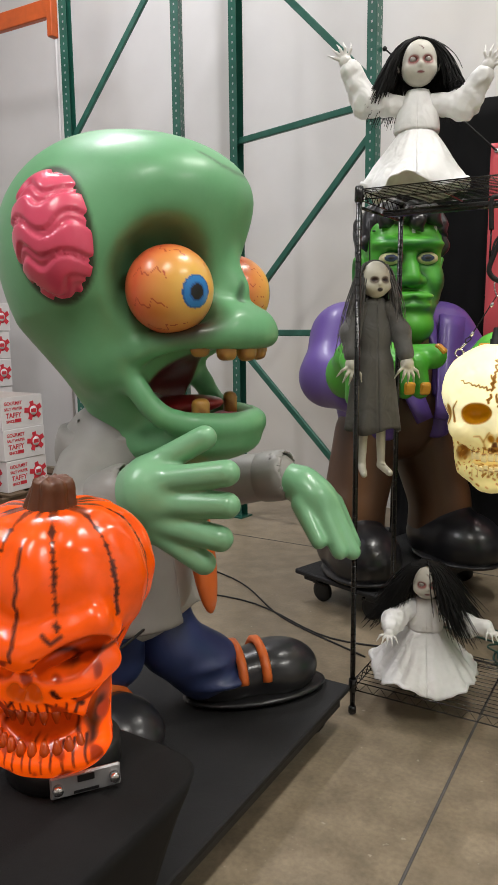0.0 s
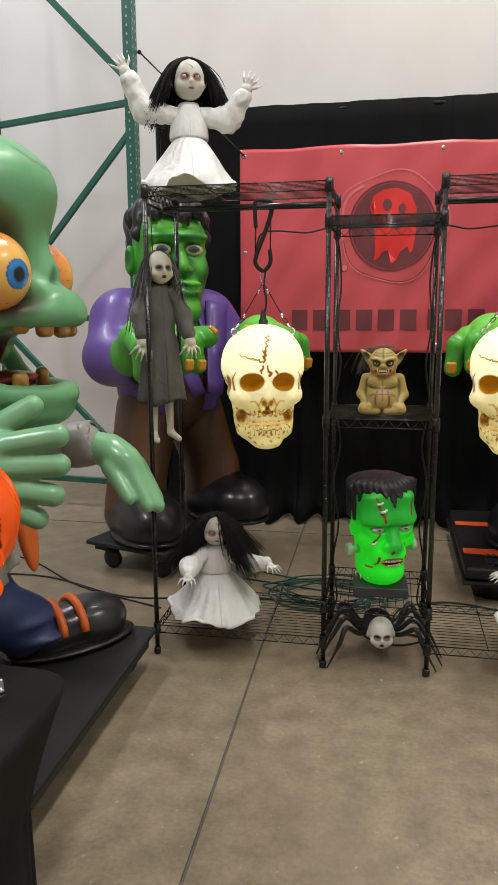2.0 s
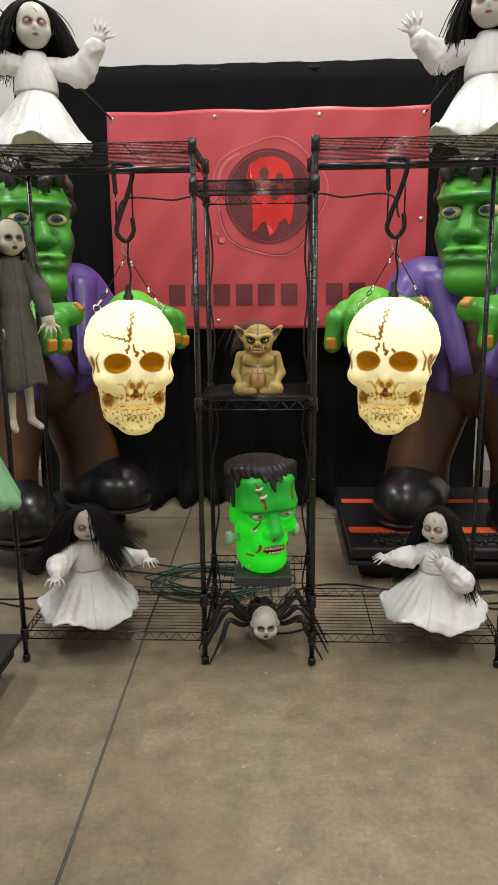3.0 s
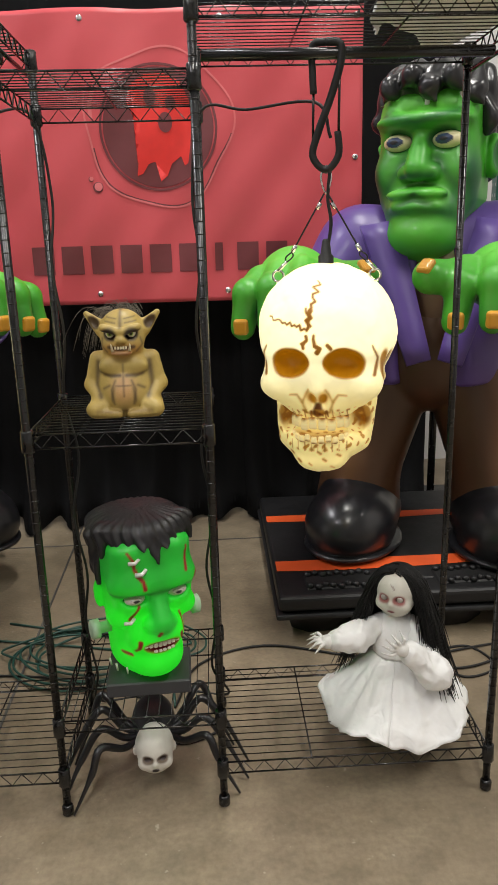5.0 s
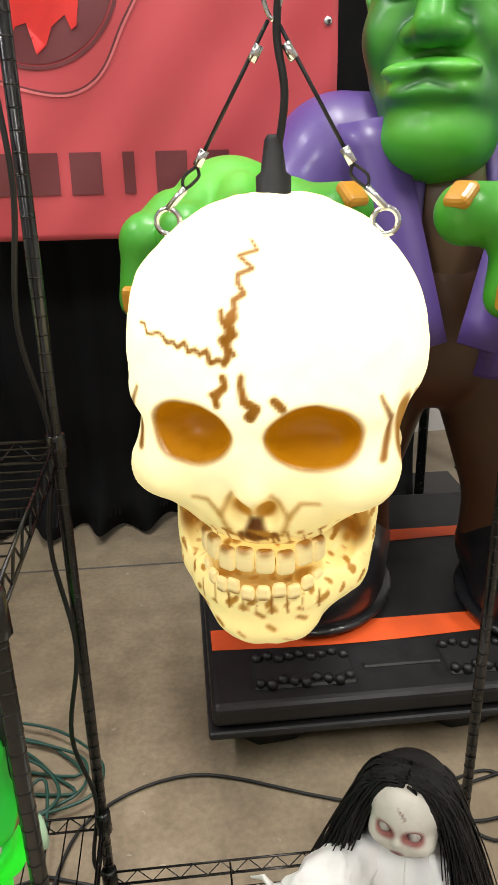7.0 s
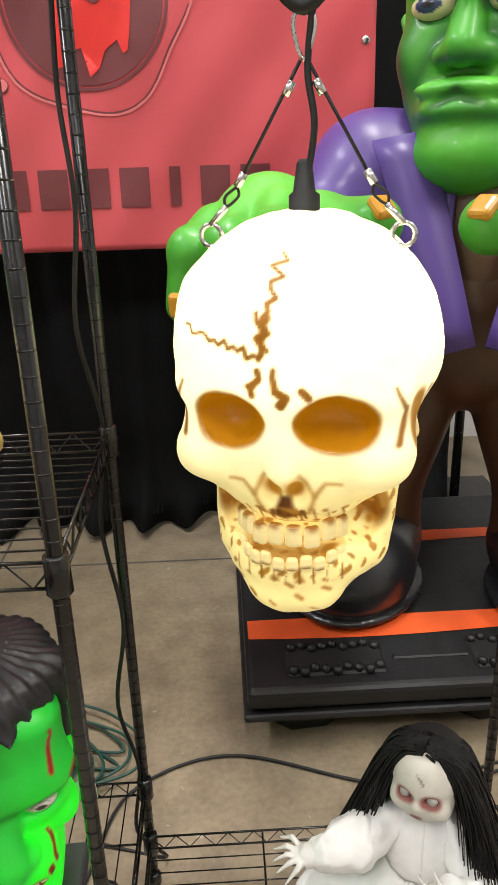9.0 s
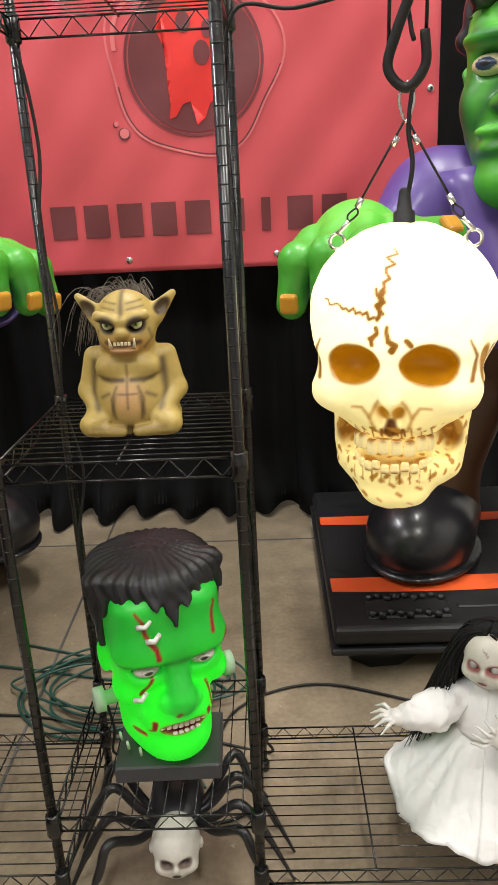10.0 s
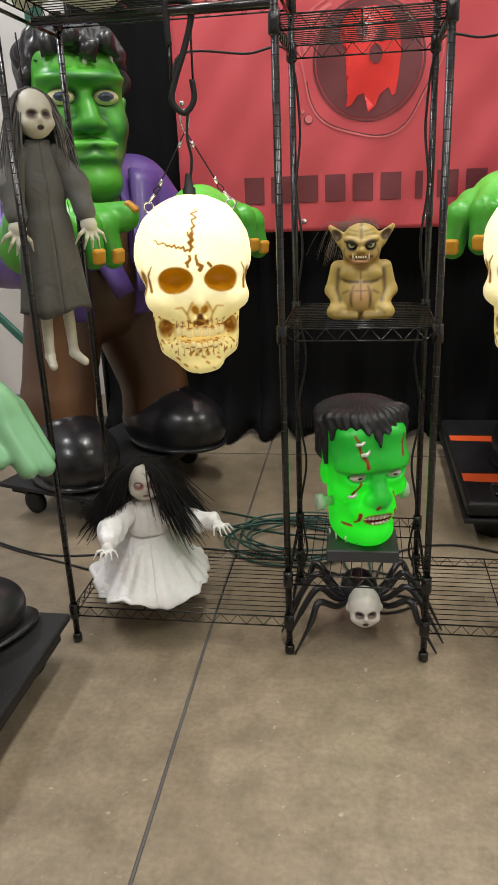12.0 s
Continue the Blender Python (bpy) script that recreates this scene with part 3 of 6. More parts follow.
# ---- table, dollies, pallet ----
TABLE = thing("table", "table under a tight black fabric cover", "table")
TX0, TX1, TY0, TY1, TZ = -1.62, -0.435, 0.10, 1.055, 0.60
TUCK = 0.075
sh = Shape()
n = 120
rows = []
for q in np.linspace(0, 1, 22):
    if q < 0.3:
        k = q / 0.3
        off, z = -0.03 * (1 - k) - 0.5 * (1 - k) ** 3, TZ - 0.012 * k ** 4
    else:
        k = (q - 0.3) / 0.7
        off, z = 0.004 - TUCK * min(1, k / 0.45) ** 0.8 + 0.02 * max(0, k - 0.8), TZ - 0.012 - k * (TZ - 0.02)
    row = []
    for a in np.linspace(0, 2 * np.pi, n, endpoint=True):
        cx, cy = math.cos(a), math.sin(a)
        e = 0.16
        hx, hy = (TX1 - TX0) / 2 + off, (TY1 - TY0) / 2 + off
        x = math.copysign(abs(cx) ** e, cx) * max(hx, 0.02)
        y = math.copysign(abs(cy) ** e, cy) * max(hy, 0.02)
        fold = 1 + (0.012 * math.sin(a * 24) + 0.01 * math.sin(a * 11)) * max(0, q - 0.35) * 1.2
        row.append(((TX0 + TX1) / 2 + x * fold, (TY0 + TY1) / 2 + y * fold, z))
    rows.append(row)
sh.sheet(rows, CLOTH)
sh.build("cover", TABLE)
Shape().box(((TX0 + TX1) / 2, (TY0 + TY1) / 2, TZ - 0.021), (TX1 - TX0 - 0.12, TY1 - TY0 - 0.12, 0.02), PLASTIC, bevel=0.01).build("tabletop", TABLE)


def dolly(at, turn, size, height, label):
    d = thing("platform_dolly", label, "dolly", at, turn, "statue dollies")
    Shape().box((0, 0, height - 0.012), (size[0], size[1], 0.024), CARPET, bevel=0.005).build("deck", d)
    for q in (-1, 1):
        Shape().box((q * (size[0] / 2 - 0.06), 0, height - 0.044), (0.09, size[1] - 0.1, 0.04), PLASTIC, bevel=0.004).build("runner", d)
        for w in (-1, 1):
            c = Shape().box((q * (size[0] / 2 - 0.1), w * (size[1] / 2 - 0.1), height - 0.068), (0.07, 0.07, 0.01), STEEL_BLACK).build("caster", d)
            r = (height - 0.073) / 2 + 0.006
            Shape().lathe([(r * 0.6, -0.014), (r, -0.010), (r, 0.010), (r * 0.6, 0.014)], (q * (size[0] / 2 - 0.1), w * (size[1] / 2 - 0.1), r), RUBBER, 16, rot=(90, 0, 0)).build("wheel", c)
    return d


dolly((-1.23, 1.60, 0), 0, (1.16, 1.26), 0.155, "black carpeted platform dolly under the cartoon statue")
dolly((-0.955, 3.57, 0), -18, (0.52, 0.98), 0.17, "black carpeted platform dolly under the green monster statue")

PALLET = thing("pallet", "black plastic pallet with orange stripes and moulded hand grips", "pallet", (1.265, 3.60, 0), 0)
PW, PD, PHT = 1.32, 1.06, 0.175
sh = Shape().box((0, 0, PHT - 0.03), (PW, PD, 0.06), PLASTIC, bevel=0.018, seg=3)
sh.build("deck", PALLET)
Shape().box((0, 0, PHT - 0.075), (PW + 0.02, PD + 0.02, 0.02), PLASTIC, bevel=0.008, seg=2).build("lip", PALLET)
for i in (-1, 0, 1):
    for j in (-1, 0, 1):
        Shape().lathe([(0.085, 0.0), (0.10, 0.004), (0.125, 0.095), (0.125, 0.1)], (i * (PW / 2 - 0.17), j * (PD / 2 - 0.15), 0), PLASTIC, 8, rot=(0, 0, 22.5), squash=(1.25, 0.9)).build("leg", PALLET)
for y, w in ((-0.275, 0.085), (0.22, 0.07)):
    g = np.array([[(x, y - w / 2 + 0.012 * math.sin(x * 5) * (k == 0) + k * w, PHT + 0.002 + 0.001 * k) for x in np.linspace(-PW / 2 + 0.012, PW / 2 - 0.012, 40)] for k in (0, 1)])
    Shape().sheet(g[::-1], ORANGE_PAINT).build("stripe", PALLET, "orange painted stripe")
for x in (-0.43, 0.05, 0.48):
    grip = Shape().box((x, -0.42, PHT + 0.001), (0.25, 0.12, 0.012), RUBBER, bevel=0.005).build("grip", PALLET)
    for i in range(9):
        for side in (-1, 1):
            Shape().lathe([(0.013, 0.0), (0.0125, 0.014), (0.007, 0.019)], (x - 0.11 + i * 0.0275, -0.42 + side * (0.046 + 0.008 * math.sin(i * 2.1)), PHT + 0.002), PLASTIC, 10).build("lobe", grip)
    Shape().box((x + 0.25, -0.42, PHT + 0.001), (0.20, 0.02, 0.010), PLASTIC, bevel=0.004).build("rib", PALLET)

# ---- cartons ----


def carton(at, turn, opened=False):
    c = thing("carton", "open white printed carton on a stack" if opened else "white cardboard carton with red print", "carton", at, turn, "stacked cartons")
    w, d, h = 0.62, 0.42, 0.25
    sh = Shape()
    if opened:
        for q in (-1, 1):
            sh.box((0, q * (d / 2 - 0.004), h / 2), (w, 0.008, h), CARTON)
            sh.box((q * (w / 2 - 0.004), 0, h / 2), (0.008, d - 0.016, h), CARTON)
        sh.box((0, 0, h * 0.6), (w - 0.02, d - 0.02, 0.01), CARTON_RAW)
    else:
        sh.box((0, 0, h / 2 - 0.001), (w, d, h - 0.004), CARTON, bevel=0.004)
    body = sh.build("body", c)
    for face in (0, 1):
        m = pose(0, -d / 2 - 0.001, 0, 90, 0, 0) if face == 0 else pose(w / 2 + 0.001, 0, 0, 90, 0, 90)
        s_ = 1.0 if face == 0 else 0.75
        for txt, x, z, size in (("GOURMET", -0.12, 0.188, 0.050), ("SALT WATER", -0.12, 0.147, 0.040), ("TAFFY", -0.12, 0.088, 0.074), ("SINCE", -0.165, 0.05, 0.040)):
            fd = bpy.data.curves.new("writing", "FONT")
            fd.body, fd.size, fd.align_x, fd.extrude = txt, size * s_, "CENTER", 0.0003
            fd.offset = 0.0012
            fd.materials.append(INK_RED)
            t = new("writing", fd)
            t.parent = c
            t.matrix_basis = m @ pose(x * s_, z, 0)
        bar = Shape().box((0, 0, 0), (0.085 * s_, 0.028, 0.0008), INK_RED).build("lettering_bar", c)
        bar.matrix_basis = m @ pose(-0.065 * s_, 0.062, 0.001)
        sh = Shape().lathe([(0.001, 0.0), (0.075 * s_, 0.0), (0.075 * s_, 0.0008), (0.001, 0.0008)], (0, 0, 0), INK_RED, 20, squash=(1, 0.95))
        for k in range(5):
            a = k * 1.256 + 0.5
            sh.box((0.09 * s_ * math.cos(a), 0.07 * s_ * math.sin(a), 0.0005), (0.05, 0.04, 0.001), INK_RED, (0, 0, math.degrees(a)))
        ob = sh.build("printed_mark", c, "red printed mark")
        ob.matrix_basis = m @ pose(0.15 * s_, 0.125, 0.001)
        sh = Shape().lathe([(0.001, 0.0), (0.05 * s_, 0.0), (0.05 * s_, 0.0008), (0.001, 0.0008)], (0, 0, 0), CARTON, 20)
        sh.box((0, 0, 0.0012), (0.07 * s_, 0.03, 0.0008), INK_RED)
        ob = sh.build("printed_mark", c)
        ob.matrix_basis = m @ pose(0.15 * s_, 0.125, 0.0025)


for x, y, count in ((-4.53, 4.07, 3), (-5.37, 4.52, 6), (-4.59, 3.57, 2)):
    for i in range(count):
        carton((x + 0.008 * math.sin(3 * i), y + 0.006 * math.cos(5 * i), 0.095 + 0.25 * i), 0.8 * math.sin(i * 4 + x), count == 3 and i == 2)
wood = thing("wooden_pallet", "worn wooden pallet under the carton stacks", "pallet", (-4.95, 4.05, 0), 0)
WOOD = material("pallet_wood", (0.13, 0.085, 0.05), 0.8, grain=14, vary=0.25, bump=0.3)
for i in range(6):
    Shape().box((0, -0.66 + 0.264 * i, 0.084), (1.6, 0.18, 0.02), WOOD, bevel=0.003).build("board", wood)
for i in (-1, 0, 1):
    Shape().box((i * 0.75, 0, 0.037), (0.05, 1.5, 0.074), WOOD, bevel=0.003).build("stringer", wood)
carton_b = thing("brown_carton", "low brown cardboard tray", "carton", (-3.78, 4.85, 0), 6)
Shape().box((0, 0, 0.13), (0.45, 0.4, 0.26), CARTON_RAW, bevel=0.005).build("body", carton_b)
# ---- the cartoon statue ----
ZG, ZG_DARK = (0.145, 0.40, 0.185), (0.06, 0.14, 0.07)
ZC, ZW, ZB, ZO = (0.30, 0.29, 0.27), (0.52, 0.52, 0.48), (0.035, 0.055, 0.16), (0.80, 0.17, 0.03)


def cartoon_statue():
    """A big-headed painted figure; it looks along +x, its left is +y, the ground is z = 0."""
    sh = Shape()
    ey, ez, er = 0.185, 1.46, 0.112
    clay = [put(ball((0.005, 0, 1.60), (0.345, 0.335, 0.30)), ZG), put(limb((-0.01, 0, 1.42), (0.06, 0, 1.08), 0.265, 0.125), ZG, 0.15),
            put(ball((0.19, 0, 1.715), (0.19, 0.24, 0.125)), ZG, 0.10), put(ball((0.27, 0, 1.385), (0.175, 0.19, 0.075), (0, 12, 0)), ZG, 0.09),
            put(limb((0.27, 0, 1.62), (0.352, 0, 1.465), 0.035, 0.040), ZG, 0.04), put(ball((0.19, 0, 1.050), (0.18, 0.155, 0.075), (0, -12, 0)), ZG, 0.06), put(ball((0.27, 0, 1.055), (0.145, 0.150, 0.062)), ZG, 0.05), put(ball((0.36, 0, 1.375), (0.085, 0.13, 0.040)), ZG, 0.04)]
    for q in (-1, 1):
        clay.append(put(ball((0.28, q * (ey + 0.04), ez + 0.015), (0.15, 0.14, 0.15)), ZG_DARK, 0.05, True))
        clay.append(put(ball((0.06, q * 0.185, 1.28), (0.08, 0.06, 0.09)), ZG, 0.10))
        clay.append(put(limb((0.392, q * 0.020, 1.495), (0.385, q * 0.036, 1.440), 0.006, 0.010), ZG_DARK, 0.008, True))
    clay += [put(ball((0.345, 0, 1.205), (0.26, 0.20, 0.105), (0, -8, 0)), (0.10, 0.012, 0.012), 0.016, True)]
    for z0, pts, rr in ((0, [(0.12, 0.215, 1.285), (0.27, 0.185, 1.335), (0.385, 0.11, 1.340), (0.435, 0.0, 1.340)], 0.015), (1, [(0.135, 0.205, 1.235), (0.215, 0.175, 1.130), (0.345, 0.11, 1.105), (0.400, 0.0, 1.105)], 0.017)):
        full = [(x, -y, z) for x, y, z in pts] + [(x, y, z) for x, y, z in pts[::-1][1:]]
        line = curve(full, 3)
        for i in range(len(line) - 1):
            clay.append(put(limb(line[i], line[i + 1], rr, rr), ZG, 0.045))
    bc = np.array([0.0, -0.275, 1.59])
    # Shade painted into the eye sockets: near-black over their recesses, softly edged.
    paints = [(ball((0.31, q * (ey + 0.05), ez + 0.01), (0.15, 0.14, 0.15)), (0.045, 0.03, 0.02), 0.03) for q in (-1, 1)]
    paints += [(ball((0.30, 0, 1.215), (0.24, 0.185, 0.085), (0, -8, 0)), (0.10, 0.010, 0.012), 0.006), (ball(bc, (0.125, 0.13, 0.175), (0, -12, 0)), (0.03, 0.05, 0.02), 0.006)]
    # Forehead crease: only its dark line is painted, no groove is cut.
    paints.append((stroke([(-0.115, 1.800), (-0.08, 1.772), (-0.03, 1.762), (0.03, 1.762), (0.08, 1.772), (0.115, 1.800)], 0.0045, 0.1), ZG_DARK, 0.009))
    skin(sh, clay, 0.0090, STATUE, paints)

    def iris(q):
        d0 = np.array([0.89, -0.42, -0.08]) if q < 0 else np.array([0.8, 0.5, 0])
        d0 = d0 / np.linalg.norm(d0)

        def paint(u):
            a = math.acos(max(-1, min(1, float(u @ d0))))
            if a < 0.17:
                return (0.01, 0.01, 0.01)
            if a < 0.38:
                return (0.015, 0.13, 0.42) if (a < 0.21 or a > 0.34) else (0.03, 0.24, 0.62)
            k = min(1, max(0, (a - 0.5) / 1.0))
            th = math.atan2(u[2], u[1])
            vein = abs(math.sin(4.5 * th + 0.35 * math.sin(14 * a) + 0.2 * math.sin(31 * a))) < 0.08 and 0.75 < a < 1.6
            return (0.5, 0.06, 0.02) if vein else (0.88 - 0.10 * k, 0.52 - 0.38 * k, 0.11 - 0.06 * k)
        return paint
    for q in (-1, 1):
        orb(sh, (0.25 if q < 0 else 0.268, q * ey, ez), er, GLOSSY, (1, 1, 1), 100, iris(q))
    # exposed brain on the right temple
    brain = [put(ball(bc, (0.118, 0.125, 0.165), (0, -12, 0)), (0.78, 0.09, 0.17), 0.03)]

    def folds(v):
        w = v - bc
        a = np.sin(w[:, 2] * 82 + 1.3 * np.sin(w[:, 0] * 52 + 0.6) + 0.8 * np.sin(w[:, 0] * 31 + w[:, 2] * 40))
        return 0.003 - 0.010 * np.exp(-((a - 0.75) / 0.34) ** 2)
    skin(sh, brain, 0.006, GLOSSY, relief=folds)
    # teeth, gums and tongue
    tooth = (0.42, 0.22, 0.045)
    t = []
    for x, y, z, r, a in ((0.315, -0.150, 1.300, 0.028, -60), (0.372, -0.108, 1.292, 0.031, -40), (0.405, -0.050, 1.290, 0.033, -15), (0.412, 0.015, 1.290, 0.033, 4), (0.395, 0.08, 1.296, 0.03, 25)):
        t.append(put(block((x, y, z + 0.012), (r * 1.25, r * 1.8, r * 1.75), r * 0.6, (0, 0, a)), tooth, 0.004))
    for x, y, z, r, a in ((0.285, -0.090, 1.138, 0.030, -35), (0.295, 0.09, 1.142, 0.030, 30)):
        t.append(put(block((x, y, z), (r * 1.3, r * 1.7, r * 2.4), r * 0.6, (0, 0, a)), tooth, 0.004))
    skin(sh, t, 0.005, GLOSSY, [((lambda p: (0.25 - mottle(p, 90.0, 1.0)) * 0.02,), (0.24, 0.10, 0.02), 0.006)])
    skin(sh, [put(ball((0.17, 0, 1.14), (0.14, 0.09, 0.030), (0, -6, 0)), (0.28, 0.02, 0.02)), put(ball((0.285, -0.090, 1.105), (0.05, 0.050, 0.018)), (0.62, 0.14, 0.2)),
              put(ball((0.290, 0.09, 1.105), (0.05, 0.050, 0.018)), (0.62, 0.14, 0.2))], 0.006, GLOSSY)
    # coat, shirt and tie
    skin(sh, [put(limb((-0.03, 0, 0.98), (-0.04, 0, 0.52), 0.18, 0.25), ZC, 0.05), put(limb((-0.02, -0.16, 0.92), (0.02, -0.30, 0.84), 0.12, 0.10), ZC, 0.06),
              put(limb((0.02, -0.30, 0.84), (0.10, -0.27, 0.91), 0.095, 0.085), ZC, 0.04), put(limb((-0.02, 0.15, 0.92), (0.10, 0.30, 0.84), 0.12, 0.10), ZC, 0.06),
              put(limb((0.10, 0.30, 0.84), (0.36, 0.29, 0.89), 0.09, 0.075), ZC, 0.04), put(block((-0.03, 0, 0.38), (0.7, 0.7, 0.24), 0.01), None, 0.01, True),
              put(block((0.26, 0.03, 0.7), (0.22, 0.16, 0.7), 0.01, (0, -6, 0)), ZW, 0.02, True)], 0.010, STATUE)
    skin(sh, [put(limb((-0.02, 0, 0.98), (-0.02, 0, 0.6), 0.15, 0.2), ZW)], 0.014, STATUE)
    skin(sh, [put(ball((0.19, 0.02, 0.92), (0.035, 0.05, 0.045)), ZO), put(ball((0.235, 0.0, 0.73), (0.03, 0.06, 0.21), (0, -8, 0)), ZO, 0.01)], 0.008, STATUE)
    skin(sh, [put(limb((-0.03, 0, 1.0), (0.0, 0, 1.05), 0.19, 0.155), ZC, 0.02), put(ball((0.0, 0, 1.10), (0.2, 0.18, 0.05)), None, 0.02, True)], 0.010, STATUE)
    for a, b, r in (((0.10, -0.27, 0.905), (0.14, -0.262, 0.925), 0.092), ((0.34, 0.29, 0.885), (0.38, 0.288, 0.892), 0.082)):
        skin(sh, [put(limb(a, b, r, r), ZC, 0.01), put(limb(b, np.array(b) + (np.array(b) - np.array(a)) * 2, r * 0.86, r * 0.8), None, 0.01, True)], 0.008, STATUE)
    # hands
    g = (0.21, 0.46, 0.25)
    skin(sh, [put(limb((0.13, -0.265, 0.92), (0.22, -0.28, 0.95), 0.06, 0.085), g, 0.03), put(ball((0.24, -0.285, 0.93), (0.10, 0.055, 0.11)), g, 0.03),
              put(limb((0.22, -0.27, 1.01), (0.37, -0.25, 1.095), 0.035, 0.031), g, 0.018), put(limb((0.28, -0.30, 0.99), (0.45, -0.30, 1.02), 0.035, 0.033), g, 0.014),
              put(limb((0.28, -0.305, 0.93), (0.45, -0.30, 0.94), 0.036, 0.033), g, 0.014), put(limb((0.27, -0.30, 0.88), (0.43, -0.30, 0.855), 0.035, 0.033), g, 0.014),
              put(limb((0.24, -0.29, 0.86), (0.38, -0.29, 0.785), 0.034, 0.031), g, 0.014)], 0.008, GLOSSY)
    skin(sh, [put(limb((0.37, 0.288, 0.89), (0.45, 0.28, 0.87), 0.05, 0.06), g, 0.03), put(ball((0.50, 0.27, 0.84), (0.085, 0.07, 0.06), (0, 35, 0)), g, 0.03),
              put(limb((0.53, 0.24, 0.81), (0.60, 0.20, 0.69), 0.034, 0.026), g, 0.014), put(limb((0.55, 0.27, 0.81), (0.63, 0.24, 0.68), 0.034, 0.026), g, 0.014),
              put(limb((0.55, 0.31, 0.81), (0.62, 0.29, 0.69), 0.033, 0.025), g, 0.014), put(limb((0.47, 0.22, 0.82), (0.54, 0.18, 0.72), 0.03, 0.024), g, 0.014)], 0.008, GLOSSY)
    # trousers and shoes
    Z = 0.126
    for q in (-1, 1):
        foot = np.array([0.19, 0.225]) if q > 0 else np.array([-0.14, -0.14])
        out = np.array([0.78, 0.62]) if q > 0 else np.array([0.97, -0.24])
        skin(sh, [put(limb((-0.03, q * 0.10, 0.56), (*(foot * 0.4), 0.36), 0.13, 0.095), ZB, 0.04), put(limb((*(foot * 0.4), 0.36), (*(foot - out * 0.06), 0.13 + Z), 0.10, 0.115), ZB, 0.03),
                  put(ball((*(foot - out * 0.08), 0.17 + Z), (0.13, 0.13, 0.03)), ZB, 0.02), put(ball((*(foot - out * 0.03), 0.10 + Z), (0.14, 0.13, 0.03)), ZB, 0.02)], 0.010, STATUE)
        a = math.degrees(math.atan2(out[1], out[0]))
        c = foot + out * 0.10
        skin(sh, [put(ball((*(c + out * 0.09), 0.085 + Z), (0.15, 0.115, 0.095), (0, 0, a)), (0.02, 0.02, 0.022)), put(ball((*(c - out * 0.08), 0.07 + Z), (0.16, 0.10, 0.08), (0, 0, a)), (0.02, 0.02, 0.022), 0.04),
                  put(block((*c, -0.06 + Z), (0.8, 0.8, 0.12), 0.0), None, 0.003, True)], 0.008, GLOSSY)
        skin(sh, [put(ball((*(c + out * 0.02), 0.018 + Z), (0.255, 0.125, 0.022), (0, 0, a)), (0.015, 0.015, 0.016))], 0.009, GLOSSY)
        for k in (-0.05, 0.03):
            p0 = c + out * k
            nrm = np.array([-out[1], out[0]])
            arc = [(*(p0 + nrm * 0.113 * math.cos(w)), 0.075 + Z + 0.105 * math.sin(w)) for w in np.linspace(0.15, np.pi - 0.15, 15)]
            sh.tube(arc, 0.017, STATUE, 6, ZO)
    return tagged(sh.build("cartoon_statue"), "green big-headed cartoon statue with exposed pink brain and bulging eyes", "statue")


ob = cartoon_statue()
ob.matrix_basis = pose(-1.145, 1.68, 0.031, 0, 0, 9)

# ---- the big green monster statues ----
MG, MGL, MGD = (0.06, 0.36, 0.025), (0.12, 0.50, 0.05), (0.01, 0.10, 0.03)
MP, MB, MK, MN = (0.10, 0.055, 0.26), (0.075, 0.034, 0.015), (0.012, 0.012, 0.014), (0.62, 0.30, 0.03)


